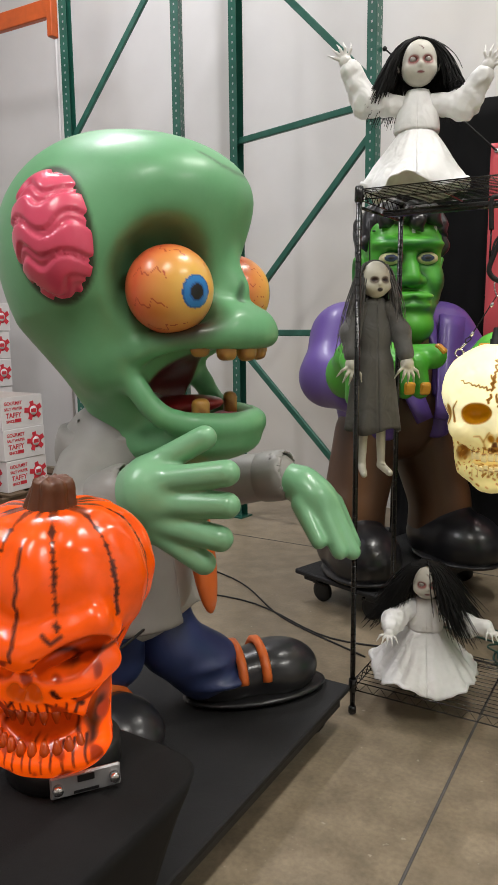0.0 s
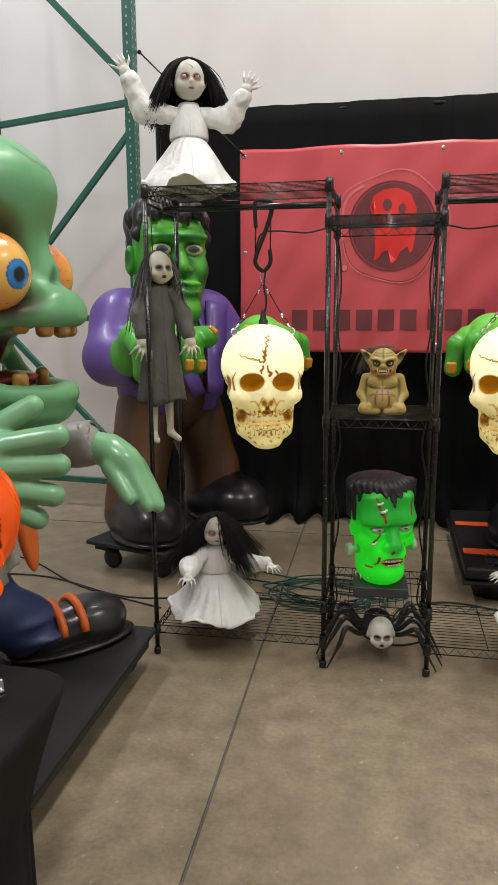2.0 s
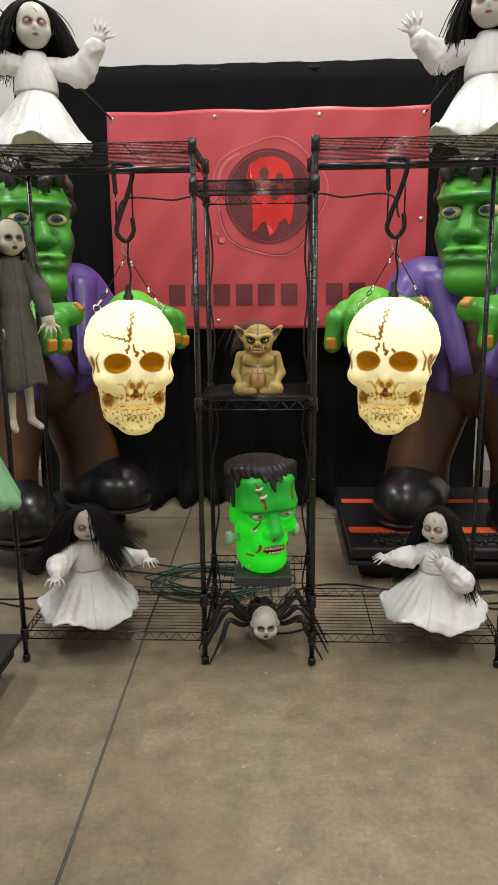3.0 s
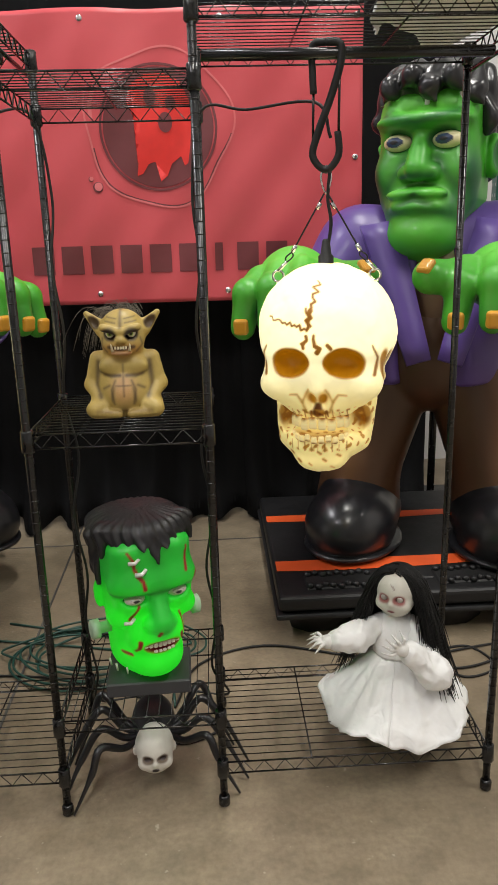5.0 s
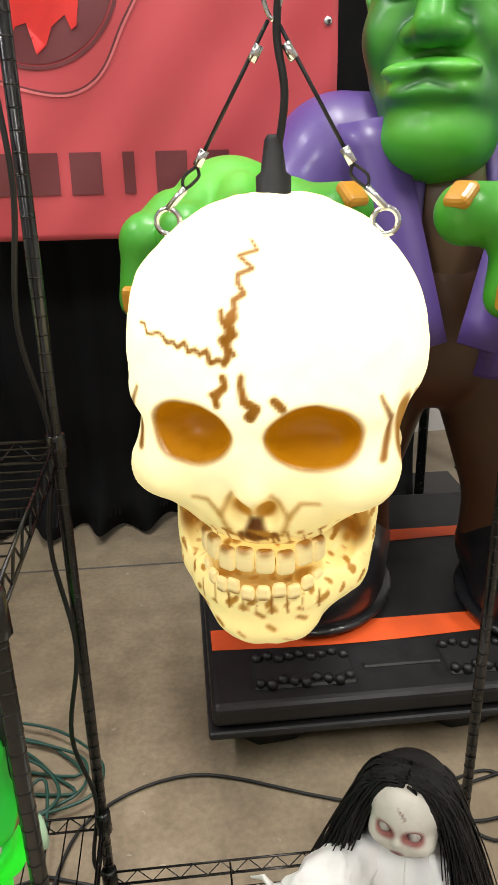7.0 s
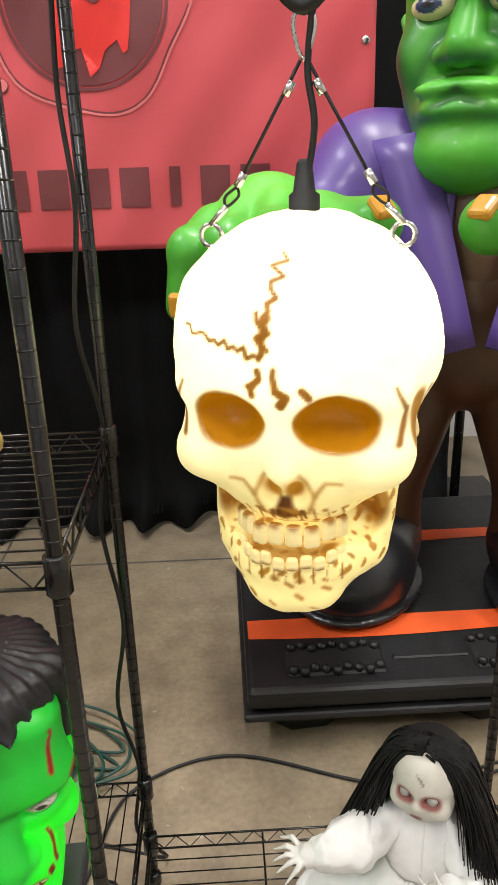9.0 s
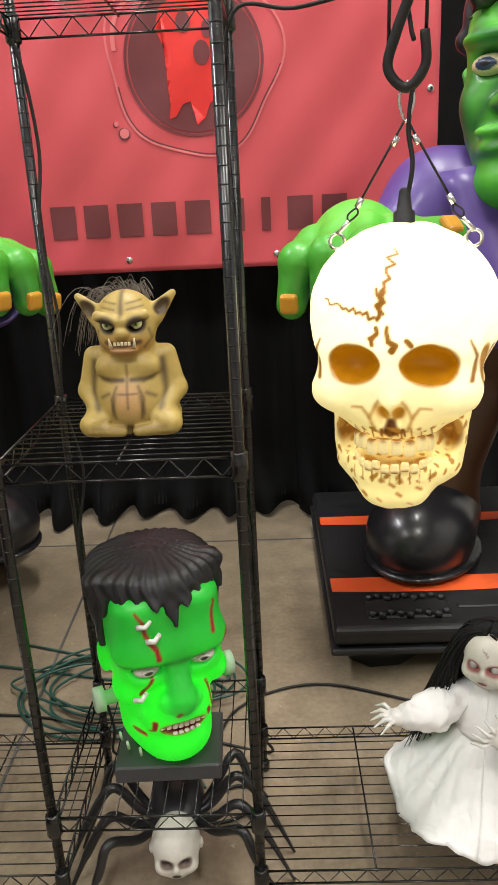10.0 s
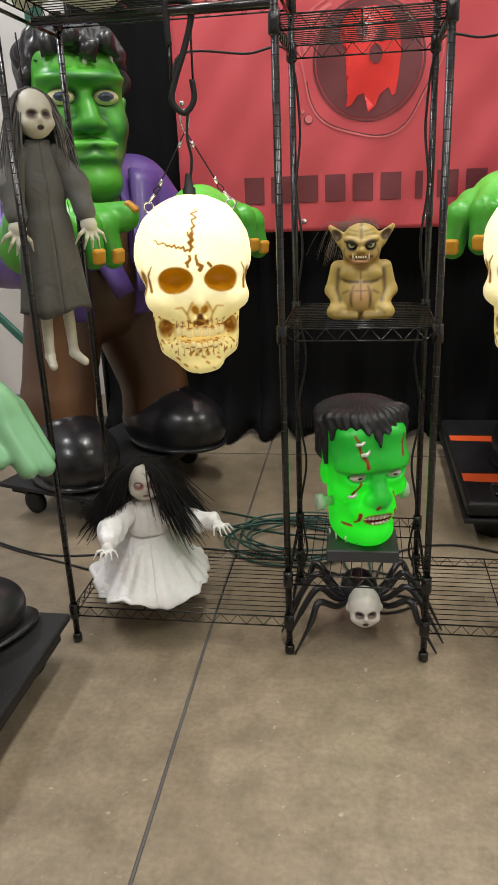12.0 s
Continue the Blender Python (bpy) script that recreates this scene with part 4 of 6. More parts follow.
def monster_statue():
    """A tall painted figure with both arms held out; it looks along +x, the ground is z = 0."""
    sh = Shape()
    head = [put(block((0.03, 0, 1.420), (0.34, 0.34, 0.46), 0.10), MG, 0.05), put(ball((0.168, 0, 1.518), (0.10, 0.165, 0.036)), MG, 0.03),
            put(ball((0.15, 0, 1.155), (0.13, 0.13, 0.095)), MG, 0.06), put(ball((0.17, 0, 1.240), (0.09, 0.12, 0.05)), MG, 0.04),
            put(limb((0.19, 0, 1.480), (0.245, 0, 1.365), 0.03, 0.042), MG, 0.025)]
    for q in (-1, 1):
        head += [put(ball((0.215, q * 0.042, 1.355), (0.035, 0.032, 0.026)), MG, 0.02), put(ball((0.13, q * 0.125, 1.360), (0.07, 0.05, 0.06)), MG, 0.04),
                 put(ball((0.215, q * 0.083, 1.455), (0.045, 0.050, 0.030)), MGD, 0.02, True), put(ball((0.0, q * 0.195, 1.410), (0.045, 0.03, 0.075), (0, 0, q * 20)), MG, 0.02),
                 put(ball((0.02, q * 0.22, 1.410), (0.03, 0.02, 0.045)), MGD, 0.015, True)]
    head += [put(ball((0.235, 0, 1.285), (0.05, 0.105, 0.024)), MG, 0.018), put(ball((0.235, 0, 1.245), (0.05, 0.09, 0.026)), MG, 0.018),
             put(limb((0.27, -0.10, 1.236), (0.285, 0, 1.274), 0.007, 0.009), (0.01, 0.06, 0.02), 0.010, True), put(limb((0.27, 0.10, 1.236), (0.285, 0, 1.274), 0.007, 0.009), (0.01, 0.06, 0.02), 0.010, True)]
    # Airbrushed light and shade in the colour: paler cheeks, darker hollows and face sides.
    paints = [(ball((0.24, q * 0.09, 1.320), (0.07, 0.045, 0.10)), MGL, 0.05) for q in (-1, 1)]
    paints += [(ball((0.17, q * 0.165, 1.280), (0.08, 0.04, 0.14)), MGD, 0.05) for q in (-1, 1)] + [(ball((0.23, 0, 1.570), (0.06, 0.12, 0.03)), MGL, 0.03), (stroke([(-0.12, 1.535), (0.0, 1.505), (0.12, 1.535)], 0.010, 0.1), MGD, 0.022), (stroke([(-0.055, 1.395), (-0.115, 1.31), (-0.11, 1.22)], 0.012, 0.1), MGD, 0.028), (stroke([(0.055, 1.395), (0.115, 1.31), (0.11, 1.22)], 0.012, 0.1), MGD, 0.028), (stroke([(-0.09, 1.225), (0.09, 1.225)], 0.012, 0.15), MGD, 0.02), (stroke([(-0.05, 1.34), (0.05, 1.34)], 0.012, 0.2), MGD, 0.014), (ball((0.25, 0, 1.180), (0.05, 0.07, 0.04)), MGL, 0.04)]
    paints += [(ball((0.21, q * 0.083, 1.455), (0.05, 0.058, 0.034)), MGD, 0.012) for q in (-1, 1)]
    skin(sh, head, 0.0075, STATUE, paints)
    for q in (-1, 1):
        def eye(u, q=q):
            d0 = np.array([0.985, -0.12, 0.0])
            a = math.acos(max(-1, min(1, float(u @ d0) / 0.995)))
            return (0.01, 0.01, 0.012) if a < 0.26 else ((0.03, 0.05, 0.12) if a < 0.60 else (0.76, 0.70, 0.42))
        orb(sh, (0.178, q * 0.083, 1.455), (0.044, 0.052, 0.029), GLOSSY, (1, 1, 1), 28, eye)
    # hair, a cap with pointed locks
    hair = [put(ball((-0.01, 0, 1.628), (0.215, 0.20, 0.080)), MK, 0.03), put(block((-0.10, 0, 1.50), (0.17, 0.37, 0.34), 0.06), MK, 0.05)]
    for y, x, z, dy in ((-0.175, 0.09, 1.50, 0), (-0.115, 0.185, 1.585, -0.02), (-0.04, 0.21, 1.615, -0.03), (0.03, 0.22, 1.575, 0.02), (0.10, 0.20, 1.60, 0.04), (0.155, 0.14, 1.56, 0.03), (0.185, 0.06, 1.48, 0)):
        hair.append(put(limb((x * 0.55, y * 0.75, 1.668), (x, y, z + 0.040), 0.050, 0.036), MK, 0.012))
        hair.append(put(limb((x, y, z + 0.045), (x + 0.004, y + dy, z), 0.033, 0.010), MK, 0.010))

    def locks(v):
        return 0.006 * np.sin(np.arctan2(v[:, 1], v[:, 0] + 0.08) * 17 + 2.4 * np.sin(v[:, 2] * 24) + 1.2 * np.sin(v[:, 0] * 30))
    skin(sh, hair, 0.0085, GLOSSY, relief=locks)
    for y in (-0.10, 0.015, 0.12):
        sh.box((0.205 - abs(y) * 0.25, y, 1.580), (0.012, 0.016, 0.035), GLOSSY, (0, 0, y * 60), 0.004, (0.7, 0.7, 0.68))
    sh.tube([(0.19 - abs(y) * 0.25, y, 1.580) for y in np.linspace(-0.16, 0.16, 12)], 0.004, GLOSSY, 5, (0.01, 0.05, 0.02))
    # the head is turned a little to its right
    ct, st = math.cos(math.radians(-18)), math.sin(math.radians(-18))
    sh.v = [np.stack([v[:, 0] * ct - v[:, 1] * st, v[:, 0] * st + v[:, 1] * ct, v[:, 2]], 1) for v in sh.v]
    # jacket
    jk = [put(ball((-0.02, 0, 0.930), (0.23, 0.33, 0.30)), MP, 0.05), put(limb((-0.02, -0.25, 1.100), (-0.02, 0.25, 1.100), 0.165, 0.165), MP, 0.08),
          put(limb((0.0, 0, 0.90), (0.0, 0, 0.72), 0.25, 0.27), MP, 0.08)]
    for q in (-1, 1):
        jk += [put(limb((-0.02, q * 0.28, 1.100), (0.08, q * 0.40, 0.930), 0.145, 0.135), MP, 0.06), put(limb((0.08, q * 0.40, 0.930), (0.28, q * 0.38, 0.905), 0.13, 0.125), MP, 0.04),
               put(limb((0.28, q * 0.38, 0.905), (0.36, q * 0.37, 0.91), 0.10, 0.10), (0.03, 0.02, 0.08), 0.01, True)]
    jk += [put(block((0.28, 0, 0.62), (0.30, 0.22, 0.42), 0.02, (0, 0, 45)), None, 0.03, True), put(block((0, 0, 0.50), (0.9, 0.9, 0.26), 0.01), None, 0.02, True),
           put(ball((0.22, 0, 0.980), (0.16, 0.07, 0.24)), (0.05, 0.03, 0.13), 0.02, True)]
    skin(sh, jk, 0.011, STATUE)
    for q in (-1, 1):
        lap = np.array([[(0.10 + 0.16 * k + 0.015 * w, q * (0.13 - 0.12 * k + w * (0.13 - 0.05 * k)), 1.210 - 0.46 * k - 0.02 * w) for w in (0, 0.5, 1)] for k in np.linspace(0, 1, 10)])
        lap[:, :, 0] += 0.07
        sh.sheet(lap if q > 0 else lap[:, ::-1], STATUE, MP, 0.02)
    skin(sh, [put(ball((0.08, 0, 0.930), (0.14, 0.14, 0.28)), (0.11, 0.06, 0.03)), put(limb((0.02, 0, 1.180), (0.05, 0, 1.080), 0.11, 0.13), MG, 0.02)], 0.014, STATUE)
    # trousers
    tr = [put(limb((0, 0, 0.80), (0, 0, 0.72), 0.23, 0.22), MB, 0.05)]
    for q in (-1, 1):
        tr += [put(limb((0.0, q * 0.145, 0.64), (0.04, q * 0.25, 0.28), 0.165, 0.15), MB, 0.015), put(limb((0.04, q * 0.25, 0.30), (0.04, q * 0.26, 0.16), 0.15, 0.165), MB, 0.02)]
    skin(sh, tr, 0.012, STATUE, [(limb((0.14, q * 0.26, 0.7), (0.2, q * 0.3, 0.2), 0.05, 0.04), (0.17, 0.075, 0.03), 0.06) for q in (-1, 1)])
    for q in (-1, 1):
        a = q * 14
        skin(sh, [put(ball((0.20, q * 0.280, 0.10), (0.21, 0.172, 0.155), (0, 0, a)), MK), put(limb((0.04, q * 0.26, 0.12), (0.04, q * 0.26, 0.22), 0.17, 0.15), MK, 0.05),
                  put(block((0.15, q * 0.27, -0.06), (0.9, 0.6, 0.12), 0.0), None, 0.003, True)], 0.009, GLOSSY)
        skin(sh, [put(ball((0.165, q * 0.272, 0.022), (0.245, 0.185, 0.03), (0, 0, a)), MK), put(block((0.15, q * 0.27, -0.06), (0.9, 0.6, 0.12), 0.0), None, 0.003, True)], 0.009, GLOSSY)
    # hands with square nails
    for q in (-1, 1):
        wr = np.array([0.40, 0.29, 0.96] if q > 0 else [0.34, -0.44, 0.96])
        hc = np.array([0.53, 0.18, 1.03] if q > 0 else [0.48, -0.45, 1.03])
        fl = [put(limb((0.26, q * 0.385, 0.91), wr, 0.10, 0.09), MG, 0.04), put(limb(wr, hc, 0.095, 0.10), MG, 0.05), put(ball(hc, (0.135, 0.115, 0.085), (0, 5, q * -15)), MG, 0.04)]
        tips = []
        for i, (dy, dx, dz) in enumerate(((-0.105, 0.085, 0.0), (-0.035, 0.125, 0.008), (0.035, 0.12, -0.004), (0.10, 0.08, -0.02))):
            k = hc + np.array([dx * 0.75, q * dy, 0.02 + dz])
            m_ = hc + np.array([dx + 0.07, q * dy * 1.25, dz - 0.02])
            e = hc + np.array([dx + 0.085, q * dy * 1.4, dz - 0.115])
            fl += [put(limb(k, m_, 0.048, 0.045), MG, 0.016), put(ball(m_ + np.array([-0.004, 0, 0.006]), 0.049), MG, 0.012), put(limb(m_, e, 0.045, 0.038), MG, 0.008)]
            tips.append((e + np.array([0.028, 0, 0.005]), (0, 10, 0)))
        k = hc + np.array([0.02, -q * 0.11, 0.0])
        e = hc + np.array([0.15, -q * 0.22, 0.01])
        fl += [put(limb(k, e, 0.052, 0.050), MG, 0.03)]
        tips.append((e + np.array([0.025, -q * 0.012, 0.03]), (0, -50, -q * 40)))
        # Shading painted into the hands: lighter green on top, darker underneath.
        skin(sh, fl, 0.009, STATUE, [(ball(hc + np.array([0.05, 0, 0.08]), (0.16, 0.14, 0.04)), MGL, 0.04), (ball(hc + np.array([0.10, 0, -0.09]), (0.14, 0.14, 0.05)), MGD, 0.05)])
        for p, rot in tips:
            sh.box(np.array(p) + (0.003, 0, 0), (0.024, 0.046, 0.050), GLOSSY, rot, 0.011, MN, 3)
    return tagged(sh.build("monster_statue"), "tall green-faced monster statue in a purple jacket, arms held out", "statue", "monster statues")


M1 = monster_statue()
MS = 1.045
M1.matrix_basis = pose(1.27, 3.62, 0.178, 0, 0, -104) @ Matrix.Diagonal((MS, MS, MS, 1))
M2 = M1.copy()
scene.collection.objects.link(M2)
M2.matrix_basis = pose(-0.99, 3.60, 0.172, 0, 0, -38) @ Matrix.Diagonal((MS, MS, MS, 1))

# ---- hanging skull lamps ----
BONE, STAIN = (0.88, 0.80, 0.47), (0.34, 0.135, 0.008)


def skull_lamp(at, turn):
    """A lit skull on two wires from a big hook; its face looks along +x; the rod is at the origin."""
    lamp = thing("skull_lamp", "glowing ivory plastic skull hung from a black hook", "hanging lamp", at, turn, "skull lamps")
    T = -0.455
    clay = [put(ball((-0.03, 0, T - 0.165), (0.180, 0.170, 0.165)), BONE), put(ball((0.06, 0, T - 0.13), (0.10, 0.135, 0.12)), BONE, 0.05),
            put(ball((0.06, 0, T - 0.25), (0.085, 0.128, 0.06)), BONE, 0.05), put(ball((0.06, 0, T - 0.315), (0.075, 0.100, 0.065)), BONE, 0.05),
            put(ball((0.045, 0, T - 0.43), (0.085, 0.095, 0.068)), BONE, 0.02), put(ball((0.08, 0, T - 0.475), (0.045, 0.06, 0.03)), BONE, 0.02), put(limb((0.135, 0, T - 0.20), (0.150, 0, T - 0.285), 0.016, 0.010), BONE, 0.025)]
    for q in (-1, 1):
        clay += [put(limb((0.145, q * 0.02, T - 0.192), (0.095, q * 0.112, T - 0.194), 0.015, 0.017), BONE, 0.03), put(limb((0.115, q * 0.10, T - 0.285), (0.0, q * 0.136, T - 0.275), 0.015, 0.012), BONE, 0.03)]
        clay += [put(ball((0.07, q * 0.102, T - 0.285), (0.045, 0.035, 0.034), (0, 0, q * 30)), BONE, 0.04), put(limb((-0.02, q * 0.108, T - 0.30), (0.025, q * 0.088, T - 0.43), 0.024, 0.028), BONE, 0.03),
                 put(ball((0.150, q * 0.066, T - 0.224), (0.055, 0.048, 0.034), (q * -13, 0, 0)), (0.40, 0.16, 0.002), 0.006, True)]
        clay += [put(ball((0.152, q * 0.014, T - 0.318), (0.03, 0.014, 0.026), (q * -14, 0, 0)), (0.62, 0.27, 0.01), 0.008, True)]
        clay += [put(ball((0.01, q * 0.148, T - 0.25), (0.02, 0.012, 0.045), (0, -15, 0)), STAIN, 0.012, True)]
    clay += [put(ball((0.12, 0, T - 0.392), (0.085, 0.082, 0.020), (0, 0, 0)), STAIN, 0.012, True), put(ball((0.05, 0.085, T - 0.385), (0.035, 0.022, 0.026)), STAIN, 0.012, True),
             put(ball((0.05, -0.085, T - 0.385), (0.035, 0.022, 0.026)), STAIN, 0.012, True)]

    paints = [(block((0, 0, T - 0.42), (0.6, 0.6, 0.26), 0.02), (0.85, 0.70, 0.28), 0.05), (stroke(crackle((0.0, T - 0.035), (-0.012, T - 0.10), 0.010, 9, 1), (0.0015, 0.0035), 0.03), STAIN, 0.0018), (stroke(crackle((-0.012, T - 0.10), (-0.020, T - 0.145), 0.006, 6, 2), (0.006, 0.003), 0.03), STAIN, 0.002),
              (stroke(crackle((-0.022, T - 0.095), (-0.010, T - 0.135), 0.004, 5, 3), 0.0026, 0.03), STAIN, 0.0018), (stroke(crackle((-0.020, T - 0.142), (-0.112, T - 0.115), 0.006, 16, 4), (0.0030, 0.0014), 0.03), STAIN, 0.0018),
              (stroke(crackle((-0.022, T - 0.158), (-0.028, T - 0.185), 0.006, 4, 5), 0.004, 0.03), STAIN, 0.002), (stroke(crackle((-0.004, T - 0.156), (0.004, T - 0.195), 0.008, 5, 6), (0.003, 0.006), 0.03), STAIN, 0.002),
              (stroke([(0.027, T - 0.178), (0.034, T - 0.186)], 0.0045, 0.03), STAIN, 0.002), (stroke([(-0.033, T - 0.175), (-0.020, T - 0.168)], 0.003, 0.03), STAIN, 0.002)]
    for q in (-1, 1):
        paints += [(stroke([(q * 0.020, T - 0.285), (q * 0.036, T - 0.318), (q * 0.028, T - 0.345), (q * 0.014, T - 0.350)], (0.0012, 0.0026), 0.05), (0.50, 0.26, 0.03), 0.005), (stroke([(q * 0.036, T - 0.318), (q * 0.048, T - 0.300), (q * 0.066, T - 0.302)], (0.0026, 0.0012), 0.05), (0.50, 0.26, 0.03), 0.005),
                   (ball((0.055, q * 0.140, T - 0.240), (0.024, 0.03, 0.042), (0, -15, 0)), (0.44, 0.20, 0.015), 0.008), (stroke([(q * 0.128, T - 0.255), (q * 0.134, T - 0.215), (q * 0.124, T - 0.185)], (0.004, 0.0015), 0.0), STAIN, 0.003), 
                   (ball((0.05, q * 0.092, T - 0.372), (0.05, 0.026, 0.030)), STAIN, 0.008)]
    for i, (y, z) in enumerate(((0.045, 0.452), (-0.05, 0.47), (0.012, 0.463), (-0.022, 0.475), (0.066, 0.43), (-0.07, 0.452), (0.03, 0.482), (0.082, 0.40), (0.0, 0.445))):
        paints.append((stroke([(y, T - z), (y + 0.006, T - z - 0.004)], RNG.uniform(0.0012, 0.0034), 0.03), (0.46, 0.21, 0.02), 0.003))

    def grime(p):
        band = np.abs(p[..., 2] - (T - 0.390)) - 0.052
        spots = (0.52 - np.maximum(mottle(p, 240.0, 2.0), mottle(p, 110.0, 5.0) - 0.12)) * 0.02
        return np.where(p[..., 0] > 0.0, np.maximum(band, spots), 9.0)

    def gaps(p):
        line = np.minimum(np.abs(p[..., 2] - (T - 0.353)), np.abs(p[..., 2] - (T - 0.432)))
        comb = np.abs(np.sin(p[..., 1] * 190))
        return np.where((p[..., 0] > 0.05) & (np.abs(p[..., 1]) < 0.075), np.maximum(line - 0.012, (comb - 0.16) * 0.01), 9.0)
    for q in (-1, 1):
        paints.append((ball((0.150, q * 0.066, T - 0.224), (0.056, 0.049, 0.035), (q * -13, 0, 0)), (0.46, 0.19, 0.002), 0.0022))
        paints.append((ball((0.155, q * 0.013, T - 0.312), (0.04, 0.0125, 0.018), (q * -18, 0, 0)), (0.50, 0.22, 0.004), 0.0025))
    paints.append((stroke([(0.0, T - 0.328), (0.0, T - 0.345)], (0.008, 0.014), 0.08), (0.16, 0.05, 0.006), 0.004))
    for y in (-0.016, -0.004, 0.009, 0.020):
        paints.append((stroke([(y, T - 0.342), (y * 1.1, T - 0.358)], (0.0028, 0.0016), 0.08), (0.26, 0.09, 0.008), 0.002))
    paints += [((grime,), (0.48, 0.24, 0.03), 0.003), ((gaps,), STAIN, 0.002), (ball((0.13, 0, T - 0.392), (0.07, 0.085, 0.024)), (0.36, 0.15, 0.012), 0.010)]

    def light(v, col):
        up = np.clip((v[:, 2] - (T - 0.40)) / 0.25, 0, 1)
        k = 0.38 + 0.68 * up ** 2
        stained = np.clip((col[:, 0] - 0.30) / 0.56, 0, 1)
        return k * (0.10 + 0.90 * stained)
    sh = Shape()
    skin(sh, clay, 0.0029, GLOW_SKULL, paints, light, lambda v: 0.0022 * mottle(v, 62.0, 0.9) + 0.0008 * mottle(v, 170.0, 2.2))
    sh.build("shell", lamp, "glowing ivory plastic skull with brown cracks")
    for row, z, n, r, ry in ((0, -0.372, 8, 0.0118, 0.070), (1, -0.411, 10, 0.0088, 0.070)):
        for i in range(n):
            a = (i - (n - 1) / 2) / (n - 1) * 2.2
            t = Shape()
            c = (0.060 + 0.076 * math.cos(a), ry * math.sin(a), T + z + 0.003 * math.sin(i * 2.3 + row))
            skin(t, [put(block(c, (r * 1.0, r * 1.78, r * (2.5 if row == 0 else 2.1)), r * 0.45, (0, 0, math.degrees(a))), (0.74, 0.60, 0.27))], 0.0028, GLOW_SKULL, [(block(c, (0.06, 0.06, 0.002), 0.0), (0.80, 0.68, 0.34), 0.001), (ball((c[0], c[1], c[2] + (0.016 if row == 0 else -0.013)), 0.009), (0.34, 0.14, 0.012), 0.004)], lambda v, col: 0.35 * np.clip((col[:, 0] - 0.25) / 0.5, 0, 1))
            t.build("tooth", lamp)
    for ob in lamp.children:
        for w in ob.data.vertices:
            w.co.x, w.co.y, w.co.z = w.co.x * 0.975, w.co.y * 0.975, T + (w.co.z - T) * 0.955
    # hook, wires and flex
    hk = curve([(0, 0.0, 0.012), (0, 0.030, 0.006), (0, 0.032, -0.03), (0, 0.010, -0.10), (0, -0.018, -0.17), (0, -0.030, -0.22), (0, 0.0, -0.25), (0, 0.028, -0.22), (0, 0.026, -0.17)], 6)
    Shape().tube(hk, np.linspace(0.009, 0.008, len(hk)), RUBBER, 10).build("hook", lamp, "black steel carabiner hook")
    hk2 = curve([(0, 0.0, 0.012), (0, -0.030, 0.006), (0, -0.030, -0.05), (0, -0.028, -0.09)], 6)
    Shape().tube(hk2, 0.008, RUBBER, 10).build("hook", lamp)
    Shape().tube([(0, -0.028, -0.07), (0, -0.030, -0.2)], 0.003, STEEL_BLACK, 6).build("gate", lamp)
    Shape().tube([(0, 0.030, -0.02), (0, 0.028, -0.18)], 0.003, STEEL_BLACK, 6).build("gate", lamp)
    J = np.array([0, 0.0, -0.30])
    Shape().tube(curve([(0, 0, -0.24), (0, 0.012, -0.265), J, (0, -0.012, -0.265), (0, 0, -0.24)], 5), 0.0025, CHROME, 6).build("snap_link", lamp)
    for q in (-1, 1):
        e = np.array([0, q * 0.114, T - 0.028])
        m = J + (e - J) * 0.62
        w = Shape().tube([J + (0, q * 0.004, 0), m], 0.0022, RUBBER, 6)
        w.build("wire", lamp)
        Shape().tube([J + (m - J) * 0.18, J + (m - J) * 0.30], 0.005, CHROME, 8).build("ferrule", lamp)
        Shape().tube([m, m + (e - J) * 0.08], 0.005, CHROME, 8).build("ferrule", lamp)
        Shape().tube(curve([m + (e - J) * 0.08, m + (e - J) * 0.14 + (0, 0.008, 0), m + (e - J) * 0.2, m + (e - J) * 0.14 - (0, 0.008, 0), m + (e - J) * 0.08], 5), 0.0018, RUBBER, 6).build("loop", lamp)
        Shape().tube([m + (e - J) * 0.2, e + (0, 0, 0.012)], 0.004, CHROME, 8).build("clip", lamp)
        Shape().tube([(0, e[1] + 0.013 * math.cos(a), e[2] + 0.013 * math.sin(a)) for a in np.linspace(0, 2 * np.pi, 20)], 0.003, CHROME, 8, cap=False).build("eye_ring", lamp)
    Shape().tube(curve([(0, 0.01, -0.245), (0, 0.004, -0.31), (0.004, 0.012, -0.37), (0, -0.004, T - 0.0)], 8), 0.004, RUBBER, 8).build("flex", lamp)
    Shape().lathe([(0.006, 0.055), (0.009, 0.05), (0.013, 0.02), (0.018, 0.016), (0.018, 0.0), (0.022, -0.004), (0.022, -0.01)], (0, 0, T + 0.0), RUBBER, 14).build("plug", lamp)
    return lamp


SKULL = skull_lamp((0.682, 2.505, 1.781), -107)
copy_thing(SKULL, pose(-0.268, 2.505, 1.781, 0, 0, -73))

# ---- dolls ----
SKINC, WHITE, GREYD = (0.62, 0.60, 0.53), (0.86, 0.86, 0.85), (0.085, 0.082, 0.075)


def strands(sh, roots, flow, n_seg, r, color, jitter=0.01, vary=0.5):
    """Loose hair: tapered strands from each root along flow(root, k)."""
    for p in roots:
        off, ph = RNG.normal(0, jitter, 3), RNG.uniform(0, 6)
        pts = [np.array(flow(p, k)) + off * k + 0.25 * jitter * k * np.array([math.sin(6 * k + ph), math.cos(5 * k + ph), 0]) for k in np.linspace(0, 1, n_seg)]
        c = np.array(color) * (1 + vary * RNG.uniform(-0.5, 1.0))
        sh.tube(pts, np.linspace(r, r * 0.35, n_seg), HAIR, 3, c, cap=False)


